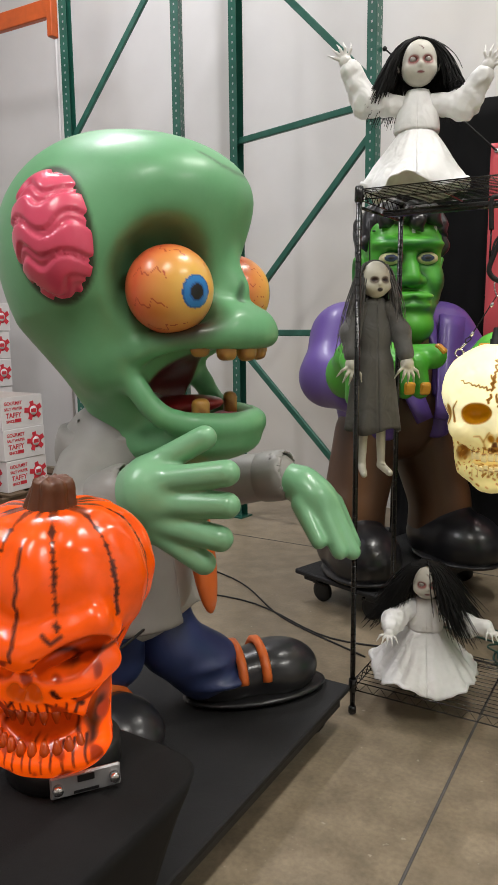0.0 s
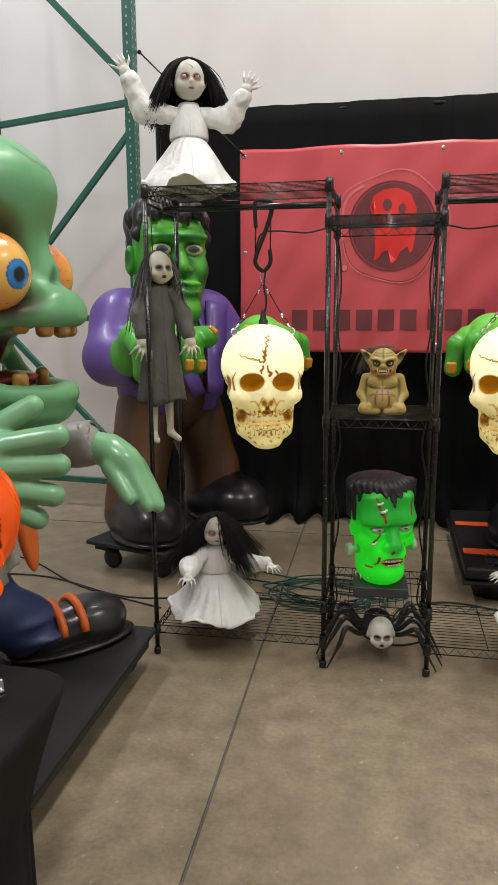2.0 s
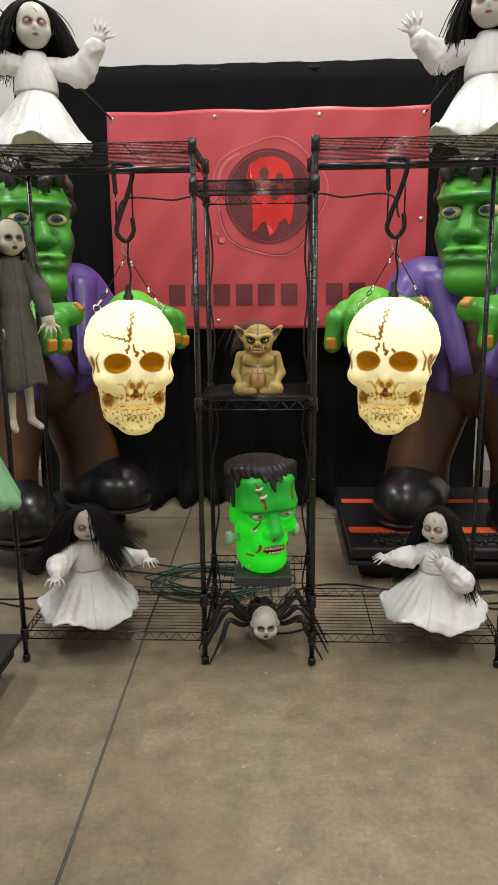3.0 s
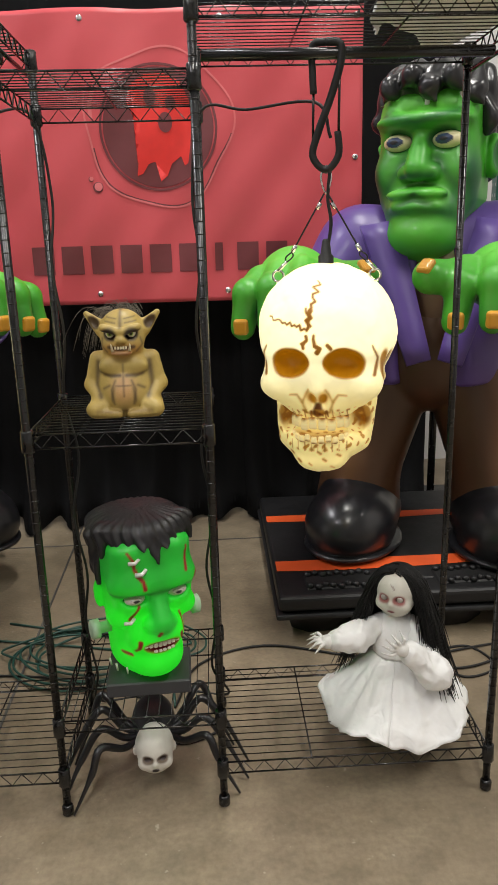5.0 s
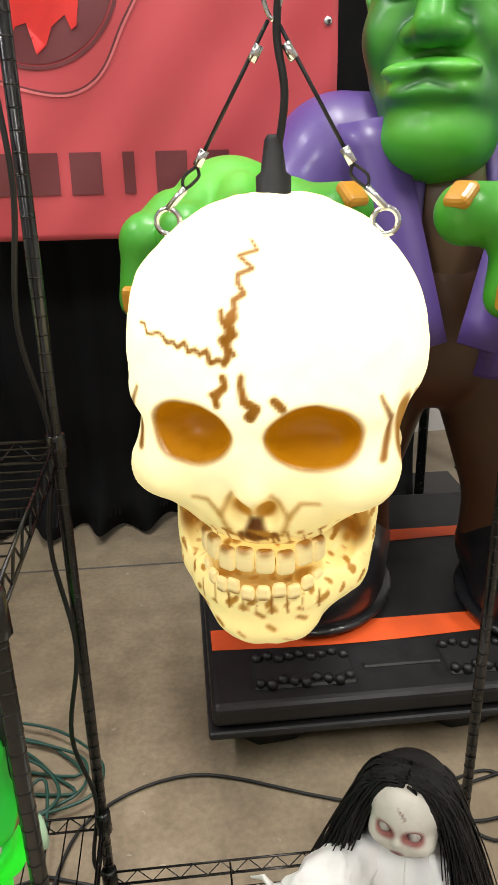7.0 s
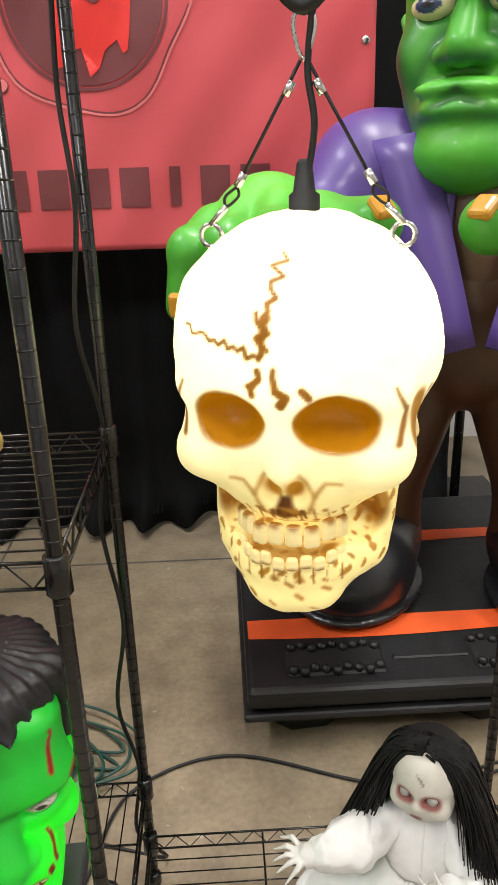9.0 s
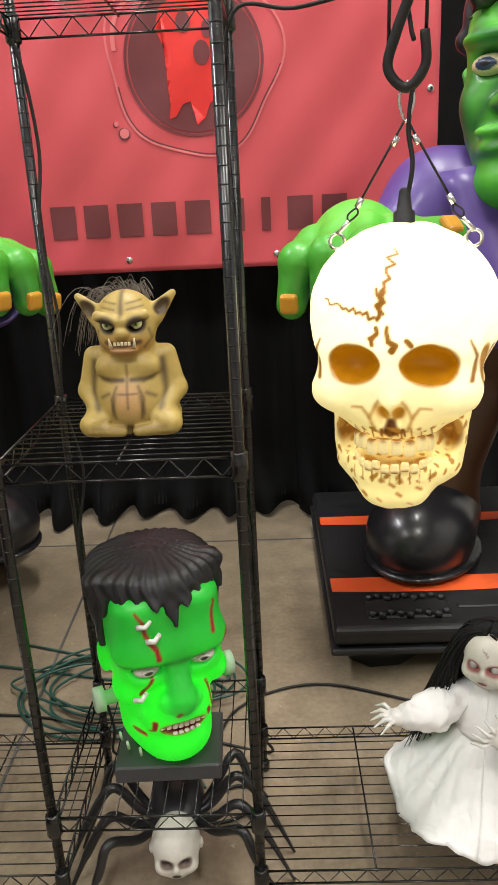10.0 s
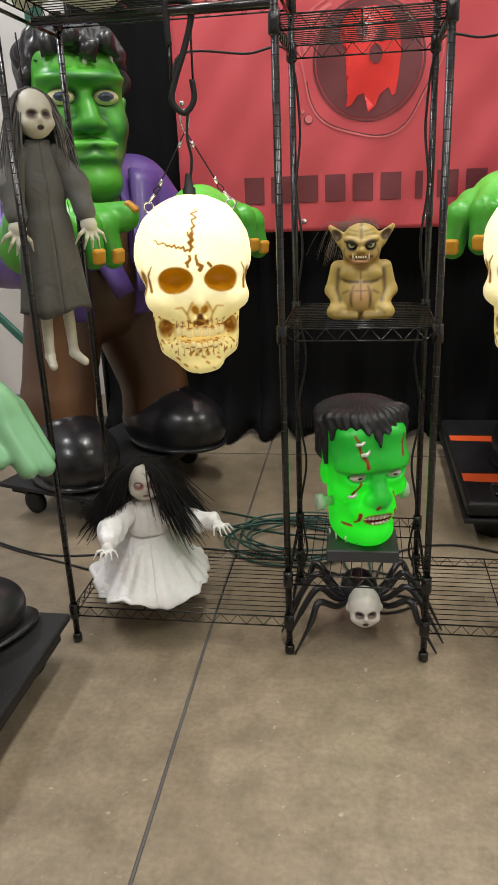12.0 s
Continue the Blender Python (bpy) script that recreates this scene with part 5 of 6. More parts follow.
def doll_face(sh, c, s, turn, skin_col, sunken=False):
    """A porcelain head of half-width s at c, turned about z."""
    m = np.array(pose(*c, 0, 0, turn))

    def at(x, y, z):
        return m[:3, :3] @ np.array([x, y, z]) * s + m[:3, 3]
    r3 = (0, 0, turn)
    clay = [put(ball(at(0, 0, 0.12), np.array((1.0, 0.92, 1.05)) * s, r3), skin_col), put(ball(at(0.38, 0, -0.45), np.array((0.56, 0.66, 0.55)) * s, r3), skin_col, 0.3 * s),
            put(ball(at(0.96, 0, -0.22), np.array((0.14, 0.12, 0.15)) * s, r3), skin_col, 0.12 * s), put(ball(at(0.86, 0, -0.56), np.array((0.1, 0.22, 0.09)) * s, r3), skin_col, 0.1 * s)]
    paints = []
    for q in (-1, 1):
        clay += [put(ball(at(0.95, q * 0.36, 0.02), np.array((0.16, 0.2, 0.12)) * s, r3), (0.05, 0.02, 0.02) if sunken else (0.16, 0.03, 0.03), 0.08 * s, True), put(ball(at(0.62, q * 0.5, -0.35), np.array((0.3, 0.3, 0.28)) * s, r3), skin_col, 0.2 * s),
                 put(ball(at(0.0, q * 0.93, -0.05), np.array((0.16, 0.1, 0.24)) * s, r3), skin_col, 0.06 * s)]
        paints += [(ball(at(0.95, q * 0.36, 0.0), np.array((0.25, 0.30, 0.22)) * s, r3), (0.30, 0.10, 0.09) if not sunken else (0.16, 0.12, 0.09), 0.07 * s),
                   (ball(at(0.95, q * 0.36, 0.02), np.array((0.25, 0.19, 0.11)) * s, r3), (0.03, 0.015, 0.015), 0.03 * s)]
    mouth = (0.02, 0.012, 0.012) if sunken else (0.16, 0.02, 0.03)
    paints += [(ball(at(0.95, 0, -0.56), np.array((0.2, 0.17, 0.12 if sunken else 0.06)) * s, r3), mouth, 0.03 * s)]
    if not sunken:
        pts = [at(0.95, 0.2, 0.18), at(0.93, 0.05, 0.38), at(0.92, 0.12, 0.5), at(0.85, -0.1, 0.7)]
        paints += [(limb(pts[i], pts[i + 1], 0.022 * s, 0.018 * s), (0.12, 0.03, 0.03), 0.015 * s) for i in range(3)]
    skin(sh, clay, s * 0.055, VINYL_TOY, paints)
    if not sunken:
        for q in (-1, 1):
            orb(sh, at(0.80, q * 0.35, 0.02), 0.15 * s, GLOSSY, (0.35, 0.33, 0.30), 10)
    return at


def claw_hand(sh, wrist, direction, up, size, color):
    d = np.array(direction) / np.linalg.norm(direction)
    side = np.cross(d, up)
    side /= np.linalg.norm(side) + 1e-9
    u = np.cross(side, d)
    w = np.array(wrist)
    palm = w + d * size * 0.45
    clay = [put(ball(palm, size * 0.30), color), put(limb(w, palm, size * 0.16, size * 0.22), color, size * 0.1)]
    for i, a in enumerate((-0.75, -0.3, 0.1, 0.5, 1.0)):
        k = palm + (d * math.cos(a) + side * math.sin(a)) * size * 0.55 + u * size * 0.12
        e = k + (d * math.cos(a * 0.6) + side * math.sin(a * 0.6)) * size * 0.34 - u * size * 0.22
        clay += [put(limb(palm, k, size * 0.085, size * 0.07), color, size * 0.05), put(limb(k, e, size * 0.065, size * 0.03), color, size * 0.03)]
    skin(sh, clay, size * 0.045, VINYL_TOY)


def seated_doll(name, label, at, turn, arms, head_turn=0.0, size=1.0, hair_side=0.0, hair_len=0.30, skirt=(0.20, 0.17), cover=False, spread=0.05):
    """A doll in a wide white dress; it looks along +x. arms: (elbow, wrist, direction) for each hand."""
    sh = Shape()
    neck = 0.33
    # dress: bodice and a skirt that spreads in folds
    n, m = 150, 40
    rows = []
    seed = RNG.uniform(0, 6)
    for k in np.linspace(0, 1, m):
        row = []
        for a in np.linspace(0, 2 * np.pi, n, endpoint=True):
            if k < 0.35:
                q = k / 0.35
                r = 0.035 + 0.035 * math.sin(q * 1.9)
                z = neck - 0.14 * q
            else:
                q = (k - 0.35) / 0.65
                r = 0.062 + (skirt[0] - 0.062) * q ** 0.85
                z = (neck - 0.14) * (1 - q) ** 0.9 * (1 - 0.1 * q) + 0.012
            fold = (0.05 * math.sin(a * 5 + seed) + 0.05 * abs(math.sin(a * 6.5 + 2 * seed + 1.5 * k)) + 0.035 * abs(math.sin(a * 11.5 + seed - 2 * k)) + 0.02 * math.sin(a * 23 + 5 * k)) * (k ** 1.1)
            puff = (0.016 * math.sin(a * 4 + seed + k * 5) + 0.010 * abs(math.sin(a * 8 + 9 * k + seed))) * max(0, k - 0.35)
            row.append((r * (1 + fold) * math.cos(a) * 1.0, r * (1 + fold) * math.sin(a) * (skirt[1] / skirt[0] if k > 0.35 else 1.05), z + puff + (0.016 * math.sin(a * 5 + seed) * (k > 0.95))))
        rows.append(row)
    sh.sheet(rows, DRESS, WHITE, 0.002)
    for (el, wr, dr, up) in arms:
        q = 1 if el[1] > 0 else -1
        skin(sh, [put(limb((0, q * 0.05, 0.285), el, 0.036, 0.044), WHITE, 0.03), put(limb(el, wr, 0.046, 0.036), WHITE, 0.03)], 0.006, DRESS,
             relief=lambda v: -0.008 * np.abs(mottle(v, 55.0, 1.3)) + 0.003 * mottle(v, 130.0, 0.4))
        claw_hand(sh, wr, dr, up, 0.072, (0.74, 0.73, 0.70))
    s = 0.068
    hc = (0.015, 0, neck + 0.075)
    head = doll_face(sh, hc, s, head_turn, SKINC)
    roots = []
    hd = math.radians(head_turn)
    for _ in range(1500):
        a = RNG.uniform(0, 2 * np.pi)
        b = RNG.uniform(0.0, 1.0)
        fwd = math.cos(a - hd)
        if fwd > 0.45 and b > 0.55 and not (cover and math.sin(a - hd) * hair_side > 0.1):
            continue
        roots.append((a, b))

    def flow(p, k):
        a, b = p
        ca, sa = math.cos(a), math.sin(a)
        q0 = np.array(hc) + s * np.array([ca * b, sa * b, 1.24 * math.sqrt(max(0, 1 - (b * 0.86) ** 2))])
        rel = math.atan2(math.sin(a - hd), math.cos(a - hd))
        side = 1 if rel >= 0 else -1
        least = 0.45 if cover and side == hair_side else 1.25
        a2 = hd + side * max(least + 0.3 * b, abs(rel))
        rr = s * 1.15 + spread * k * (0.5 + b)
        drop = (0.4 + 0.6 * b) * hair_len
        mid = np.array(hc) + np.array([math.cos(a2) * s * 1.45, math.sin(a2) * s * 1.45, s * 0.75])
        end = np.array(hc) + np.array([math.cos(a2) * rr, math.sin(a2) * rr, s * 0.2 - drop])
        return (1 - k) ** 2 * q0 + 2 * k * (1 - k) * mid + k * k * end if k < 1 else end
    strands(sh, roots, flow, 9, 0.0030, (0.010, 0.0095, 0.0095), 0.022 if cover else 0.013)
    skin(sh, [put(ball(np.array(hc) + (-0.012 * math.cos(hd), -0.012 * math.sin(hd), 0.014), s * 1.05), (0.012, 0.011, 0.011)),
              put(ball(head(0.75, 0, -0.1), (s * 0.95, s * 0.72, s * 0.95), (0, 0, head_turn)), None, 0.01, True)], 0.005, HAIR)
    ob = tagged(sh.build(name), label, "doll", "white dress dolls")
    ob.matrix_basis = pose(*at, 0, 0, turn) @ Matrix.Diagonal((size, size, size, 1))
    return ob


SHELF_TOP, SHELF_LOW = 1.828, 0.128
seated_doll("doll", "white-dressed doll with raised arms on the rack's top shelf", (-0.56, 2.53, SHELF_TOP), -72,
            [((0.02, -0.17, 0.30), (0.04, -0.22, 0.40), (0.1, -0.5, 0.8), (1, 0, 0.2)), ((0.03, 0.15, 0.27), (0.07, 0.20, 0.34), (0.2, 0.4, 0.8), (1, 0, 0.2))], 6, 1.0, -1, 0.17, spread=0.06)
seated_doll("doll", "white-dressed doll with long black hair over its face", (-0.475, 2.51, SHELF_LOW), -70,
            [((0.10, -0.13, 0.26), (0.17, -0.145, 0.25), (1, -0.1, -0.3), (0, 0, 1)), ((0.09, 0.15, 0.25), (0.12, 0.22, 0.26), (0.8, 0.5, -0.2), (0, 0, 1))], 0, 0.875, 1, 0.21, (0.24, 0.21), True, 0.10)
seated_doll("doll", "white-dressed doll with cracked face and long black hair", (0.876, 2.505, SHELF_LOW), -108,
            [((0.06, -0.12, 0.26), (0.10, -0.17, 0.265), (0.4, -0.8, 0.0), (0.2, 0, 1)), ((0.12, 0.12, 0.20), (0.15, 0.05, 0.28), (0.3, -0.5, 0.35), (1, 0, 0.2))], -14, 0.87, 1, 0.34, (0.23, 0.22), spread=0.07)
seated_doll("doll", "white-dressed doll with lifted arms beside the rod end", (0.97, 2.50, SHELF_TOP), -110,
            [((0.02, -0.15, 0.27), (0.07, -0.20, 0.31), (0.2, -0.4, 0.6), (1, 0, 0.2)), ((0.03, 0.15, 0.27), (0.07, 0.20, 0.34), (0.2, 0.4, 0.8), (1, 0, 0.2))], 0, 1.05, -1, 0.22)


def hanging_doll(at, turn):
    """A long grey doll hung by its back; it looks along +x; the head's middle is z = 0."""
    sh = Shape()
    s = 0.062
    doll_face(sh, (0, 0, 0), s, 0, (0.55, 0.52, 0.42), True)
    rows = []
    for k in np.linspace(0, 1, 26):
        row = []
        for a in np.linspace(0, 2 * np.pi, 60):
            w = 0.040 + 0.034 * min(1, k * 4) + 0.055 * max(0, k - 0.35)
            fold = 1 + (0.10 * math.sin(a * 8) + 0.06 * math.sin(a * 13 + 1)) * max(0, k - 0.25)
            pinch = 1 - 0.12 * math.exp(-((k - 0.38) / 0.05) ** 2)
            row.append((w * 0.62 * fold * pinch * math.cos(a), w * fold * pinch * math.sin(a), -0.065 - 0.50 * k + 0.012 * math.sin(3 * a) * (k > 0.97)))
        rows.append(row)
    sh.sheet(rows, DRESS, GREYD, 0.002)
    for q in (-1, 1):
        el, wr = (0.02, q * 0.100, -0.19), (0.06, q * 0.105, -0.27)
        skin(sh, [put(limb((0, q * 0.058, -0.10), el, 0.032, 0.034), GREYD, 0.03), put(limb(el, wr, 0.034, 0.032), GREYD, 0.03)], 0.007, DRESS)
        claw_hand(sh, wr, (0.2, q * 0.1, -1), (1, 0, 0), 0.085, (0.56, 0.54, 0.45))
        skin(sh, [put(limb((0, q * 0.035, -0.54), (0.0, q * 0.04, -0.70), 0.020, 0.015), (0.60, 0.58, 0.49)), put(limb((0.0, q * 0.04, -0.705), (0.06, q * 0.052, -0.725), 0.016, 0.013), (0.60, 0.58, 0.49), 0.01)], 0.005, VINYL_TOY)
    roots = []
    for _ in range(480):
        a, b = RNG.uniform(0, 2 * np.pi), RNG.uniform(0, 1)
        if math.cos(a) > 0.4 and b > 0.3:
            continue
        roots.append((a, b))

    def flow(p, k):
        a, b = p
        if math.cos(a) > 0.1:
            a = (1 if math.sin(a) > 0 else -1) * max(1.15, abs(math.atan2(math.sin(a), math.cos(a))))
        q0 = s * np.array([math.cos(a) * b, math.sin(a) * b, 1.22 * math.sqrt(max(0, 1 - (b * 0.86) ** 2))])
        end = np.array([math.cos(a) * (s * 1.2 + 0.05 * b), math.sin(a) * (s * 1.2 + 0.06 * b), -0.12 - 0.16 * b])
        mid = np.array([math.cos(a) * s * 1.2, math.sin(a) * s * 1.2, 0.02])
        return (1 - k) ** 2 * q0 + 2 * k * (1 - k) * mid + k * k * end
    strands(sh, roots, flow, 7, 0.0032, (0.13, 0.125, 0.12), 0.012)
    sh.tube([(-0.05, 0, 0.02), (-0.06, 0, 0.225)], 0.0025, RUBBER, 5)
    ob = tagged(sh.build("hanging_doll"), "grey-haired pale doll in a long grey dress hanging from the rod", "doll")
    ob.matrix_basis = pose(*at, 0, 0, turn) @ Matrix.Diagonal((0.94, 0.94, 0.94, 1))


hanging_doll((-0.69, 2.50, 1.545), -48)

# ---- tower display ----
GB, GBD = (0.44, 0.32, 0.09), (0.08, 0.05, 0.022)


def goblin_figure(at, turn):
    sh = Shape()
    body = [put(ball((0, 0, 0.075), (0.055, 0.082, 0.085)), GB), put(ball((0.02, 0, 0.05), (0.055, 0.055, 0.05)), GB, 0.03), put(ball((0, 0, 0.135), (0.04, 0.068, 0.035)), GB, 0.02),
            put(ball((0.005, 0, 0.205), (0.052, 0.058, 0.058)), GB, 0.02), put(ball((0.025, 0, 0.175), (0.036, 0.046, 0.03)), GB, 0.02), put(limb((-0.01, -0.06, 0.012), (-0.01, 0.06, 0.012), 0.02, 0.02), GB, 0.03)]
    paints = []
    for q in (-1, 1):
        body += [put(limb((0, q * 0.068, 0.14), (0.005, q * 0.085, 0.075), 0.020, 0.018), GB, 0.012), put(limb((0.005, q * 0.085, 0.075), (0.055, q * 0.055, 0.03), 0.019, 0.014), GB, 0.010),
                 put(limb((0, q * 0.06, 0.025), (0.055, q * 0.075, 0.02), 0.03, 0.022), GB, 0.012), put(limb((0.06, q * 0.06, 0.012), (0.07, q * 0.015, 0.010), 0.014, 0.010), GB, 0.008),
                 put(ball((0.035, q * 0.028, 0.125), (0.018, 0.032, 0.022)), GB, 0.010), put(limb((0, q * 0.052, 0.215), (-0.005, q * 0.088, 0.252), 0.020, 0.007), GB, 0.010),
                 put(ball((0.012, q * 0.070, 0.232), (0.012, 0.011, 0.016), (q * -40, 0, 0)), GBD, 0.006, True), put(ball((0.055, q * 0.025, 0.207), (0.014, 0.018, 0.014)), GBD, 0.008, True)]
        for i in range(4):
            body.append(put(limb((0.058, q * (0.045 + 0.009 * i), 0.032), (0.072, q * (0.044 + 0.010 * i), 0.012), 0.0055, 0.0045), GB, 0.004))
        paints += [(ball((0.055, q * 0.026, 0.207), (0.02, 0.022, 0.017)), (0.035, 0.025, 0.02), 0.005), (ball((0.02, q * 0.062, 0.09), (0.012, 0.008, 0.05)), GBD, 0.010)]
        paints += [(limb((0.055, q * 0.008, 0.104), (0.045, q * 0.05, 0.106), 0.003, 0.003), GBD, 0.005), (limb((0.068, q * 0.024, 0.085), (0.07, q * 0.03, 0.04), 0.003, 0.003), GBD, 0.006)]
    body += [put(ball((0.062, 0, 0.192), (0.014, 0.014, 0.012)), GB, 0.008), put(ball((0.058, 0, 0.160), (0.012, 0.026, 0.006)), (0.45, 0.22, 0.16), 0.005), put(limb((0.052, -0.042, 0.222), (0.062, -0.006, 0.212), 0.010, 0.009), GB, 0.008),
             put(limb((0.052, 0.042, 0.222), (0.062, 0.006, 0.212), 0.010, 0.009), GB, 0.008), put(limb((0.075, -0.028, 0.105), (0.075, 0.028, 0.105), 0.004, 0.004), GBD, 0.008, True), put(limb((0.08, 0, 0.13), (0.08, 0, 0.11), 0.003, 0.003), GBD, 0.006, True)]
    for q in (-1, 1):
        body += [put(limb((0.06, q * 0.060, 0.135), (0.06, q * 0.062, 0.06), 0.004, 0.005), GBD, 0.010, True)]
        paints += [(stroke([(q * 0.008, 0.104), (q * 0.030, 0.101), (q * 0.056, 0.112)], 0.0022, 0.0), GBD, 0.005), (stroke([(q * 0.020, 0.092), (q * 0.030, 0.07), (q * 0.024, 0.035)], 0.0015, 0.02), GBD, 0.005), (stroke([(q * 0.036, 0.162), (q * 0.05, 0.178), (q * 0.046, 0.195)], 0.0012, 0.0), GBD, 0.004),
                   (stroke([(q * 0.064, 0.135), (q * 0.068, 0.08), (q * 0.058, 0.05)], 0.003, -0.02), GBD, 0.007), (stroke([(q * 0.012, 0.232), (q * 0.038, 0.236)], 0.0010, 0.0), GBD, 0.003), (stroke([(q * 0.010, 0.242), (q * 0.034, 0.246)], 0.0010, 0.0), GBD, 0.003),
                   (stroke([(q * 0.035, 0.080), (q * 0.05, 0.072)], 0.002, 0.0), GBD, 0.006)]
    paints += [(stroke([(0, 0.13), (0, 0.10), (0.001, 0.055)], 0.0015, 0.0), GBD, 0.004), (stroke([(-0.03, 0.174), (0, 0.170), (0.03, 0.174)], 0.0045, 0.03), (0.09, 0.045, 0.02), 0.003), (stroke([(0, 0.222), (0, 0.262)], 0.003, 0.0), GBD, 0.006),
               (stroke([(-0.018, 0.080), (0.018, 0.080)], 0.0012, 0.03), GBD, 0.003), (ball((0.06, 0, 0.07), (0.03, 0.028, 0.035)), (0.52, 0.30, 0.12), 0.02), (ball((0.045, 0, 0.168), (0.03, 0.06, 0.018)), (0.36, 0.20, 0.05), 0.02), (stroke([(-0.066, 0.018), (0.066, 0.018)], 0.003, 0.0), (0.22, 0.14, 0.05), 0.008)]
    paints = paints[-3:-1] + paints[:-3] + paints[-1:]
    skin(sh, body, 0.0026, VINYL_TOY, paints)
    for q in (-1, 1):
        orb(sh, (0.048, q * 0.026, 0.207), 0.0105, GLOSSY, (1, 1, 1), 20, lambda u: (0.01, 0.01, 0.01) if u[0] > 0.955 else ((0.25, 0.42, 0.04) if u[0] > 0.86 else (0.62, 0.60, 0.42)))
        sh.tube([(0.064, q * 0.021, 0.166), (0.068, q * 0.023, 0.184)], [0.004, 0.001], GLOSSY, 6, (0.7, 0.62, 0.42))
    for i in range(5):
        sh.box((0.0675, -0.013 + 0.0065 * i, 0.1735), (0.003, 0.005, 0.007), GLOSSY, bevel=0.001, color=(0.7, 0.62, 0.42))
    roots = [(RNG.uniform(-0.035, 0.035), RNG.uniform(-0.055, 0.05), RNG.uniform(0.23, 0.258)) for _ in range(110)]
    strands(sh, roots, lambda p, k: (p[0] - 0.03 - 0.025 * k, p[1] * (1 + 0.5 * k) - 0.045 * k, p[2] + 0.035 * math.sin(k * 2.2) - 0.11 * k * k * (1 if p[1] < 0.0 else 0.3)), 8, 0.0009, (0.16, 0.14, 0.12), 0.012)
    ob = tagged(sh.build("goblin_figure"), "tan rubber goblin figure sitting on the wire shelf", "figurine")
    ob.matrix_basis = pose(*at, 0, 0, turn) @ Matrix.Diagonal((0.94, 0.94, 0.94, 1))


goblin_figure((0.20, 2.50, 0.990), -90)

NG, NGD = (0.010, 0.56, 0.012), (0.014, 0.42, 0.03)


def monster_head(at, turn):
    """A lit green head lamp on a grey base; it looks along +x."""
    lamp = thing("monster_head_lamp", "glowing green monster head with black hair on a grey base", "lamp", at, turn)
    Shape().box((0, 0, 0.02), (0.17, 0.225, 0.04), material("grey_base", (0.05, 0.05, 0.055), 0.6), (0, 0, -22), bevel=0.004).build("base", lamp, "flat grey base box")
    sh = Shape()
    clay = [put(limb((-0.02, 0, 0.12), (-0.02, 0, 0.40), 0.098, 0.112), NG), put(block((0.01, 0, 0.36), (0.20, 0.215, 0.22), 0.05), NG, 0.04), put(ball((0.075, 0, 0.345), (0.055, 0.115, 0.035)), NG, 0.03),
            put(ball((0.06, 0, 0.115), (0.068, 0.072, 0.062)), NG, 0.04), put(limb((0.10, 0, 0.315), (0.135, 0, 0.245), 0.018, 0.028), NG, 0.02), put(ball((0.08, 0, 0.20), (0.055, 0.075, 0.05)), NG, 0.03)]
    blood = (0.30, 0.01, 0.012)
    paints = []
    for q in (-1, 1):
        clay += [put(ball((0.120, q * 0.027, 0.240), (0.02, 0.018, 0.016)), NG, 0.012), put(ball((0.105, q * 0.058, 0.305), (0.03, 0.034, 0.018)), NGD, 0.012, True), put(ball((0.05, q * 0.09, 0.25), (0.04, 0.03, 0.03)), NG, 0.02),
                 put(ball((-0.02, q * 0.118, 0.29), (0.022, 0.014, 0.04)), NG, 0.01)]
    clay += [put(ball((0.135, 0.0, 0.178), (0.03, 0.052, 0.017)), (0.25, 0.01, 0.012), 0.008, True)]
    paints += [(stroke(crackle((-0.072, 0.435), (-0.038, 0.345), 0.004, 6, 11), (0.003, 0.005), 0.03), blood, 0.002), (stroke(crackle((0.085, 0.42), (0.078, 0.365), 0.003, 5, 12), (0.0025, 0.0045), 0.0), blood, 0.002), (stroke([(-0.05, 0.285), (-0.062, 0.262), (-0.072, 0.25)], (0.003, 0.005), 0.03), blood, 0.002),
               (stroke([(-0.056, 0.198), (-0.058, 0.178), (-0.062, 0.162)], (0.005, 0.0018), 0.03), blood, 0.002), (stroke([(0.056, 0.198), (0.060, 0.178), (0.064, 0.158)], (0.005, 0.0018), 0.03), blood, 0.002), (stroke([(-0.082, 0.142), (-0.070, 0.144)], 0.004, 0.0), blood, 0.002),
               (stroke(crackle((0.062, 0.24), (0.072, 0.19), 0.003, 5, 13), 0.0025, 0.0), blood, 0.002), (stroke([(-0.012, 0.228), (-0.014, 0.218)], 0.004, 0.05), blood, 0.002), (ball((0.085, 0.11, 0.338), (0.02, 0.02, 0.014)), blood, 0.004)]
    for q in (-1, 1):
        paints += [(stroke([(q * 0.032, 0.300), (q * 0.058, 0.292), (q * 0.084, 0.304)], 0.0025, 0.05), (0.02, 0.05, 0.02), 0.003)]
    paints = [(block((0.1, 0, 0.41), (0.4, 0.4, 0.14), 0.02), NGD, 0.03), (limb((0.12, 0, 0.32), (0.14, 0, 0.24), 0.03, 0.035), NGD, 0.02), (stroke([(-0.11, 0.325), (0.11, 0.325)], 0.004, 0.05), (0.012, 0.22, 0.02), 0.010)] + paints

    def light(v, col):
        low = np.clip((0.36 - v[:, 2]) / 0.12, 0, 1)
        green = np.clip((col[:, 1] - 0.1) / 0.4, 0, 1)
        nose = np.exp(-((v[:, 1] / 0.03) ** 2)) * (v[:, 0] > 0.11) * (v[:, 2] > 0.22)
        return (0.17 + 0.52 * low) * green * (1 - 0.6 * nose)
    skin(sh, clay, 0.0036, GLOW_HEAD, paints, light)
    sh.build("head_shell", lamp, "glowing green plastic head")
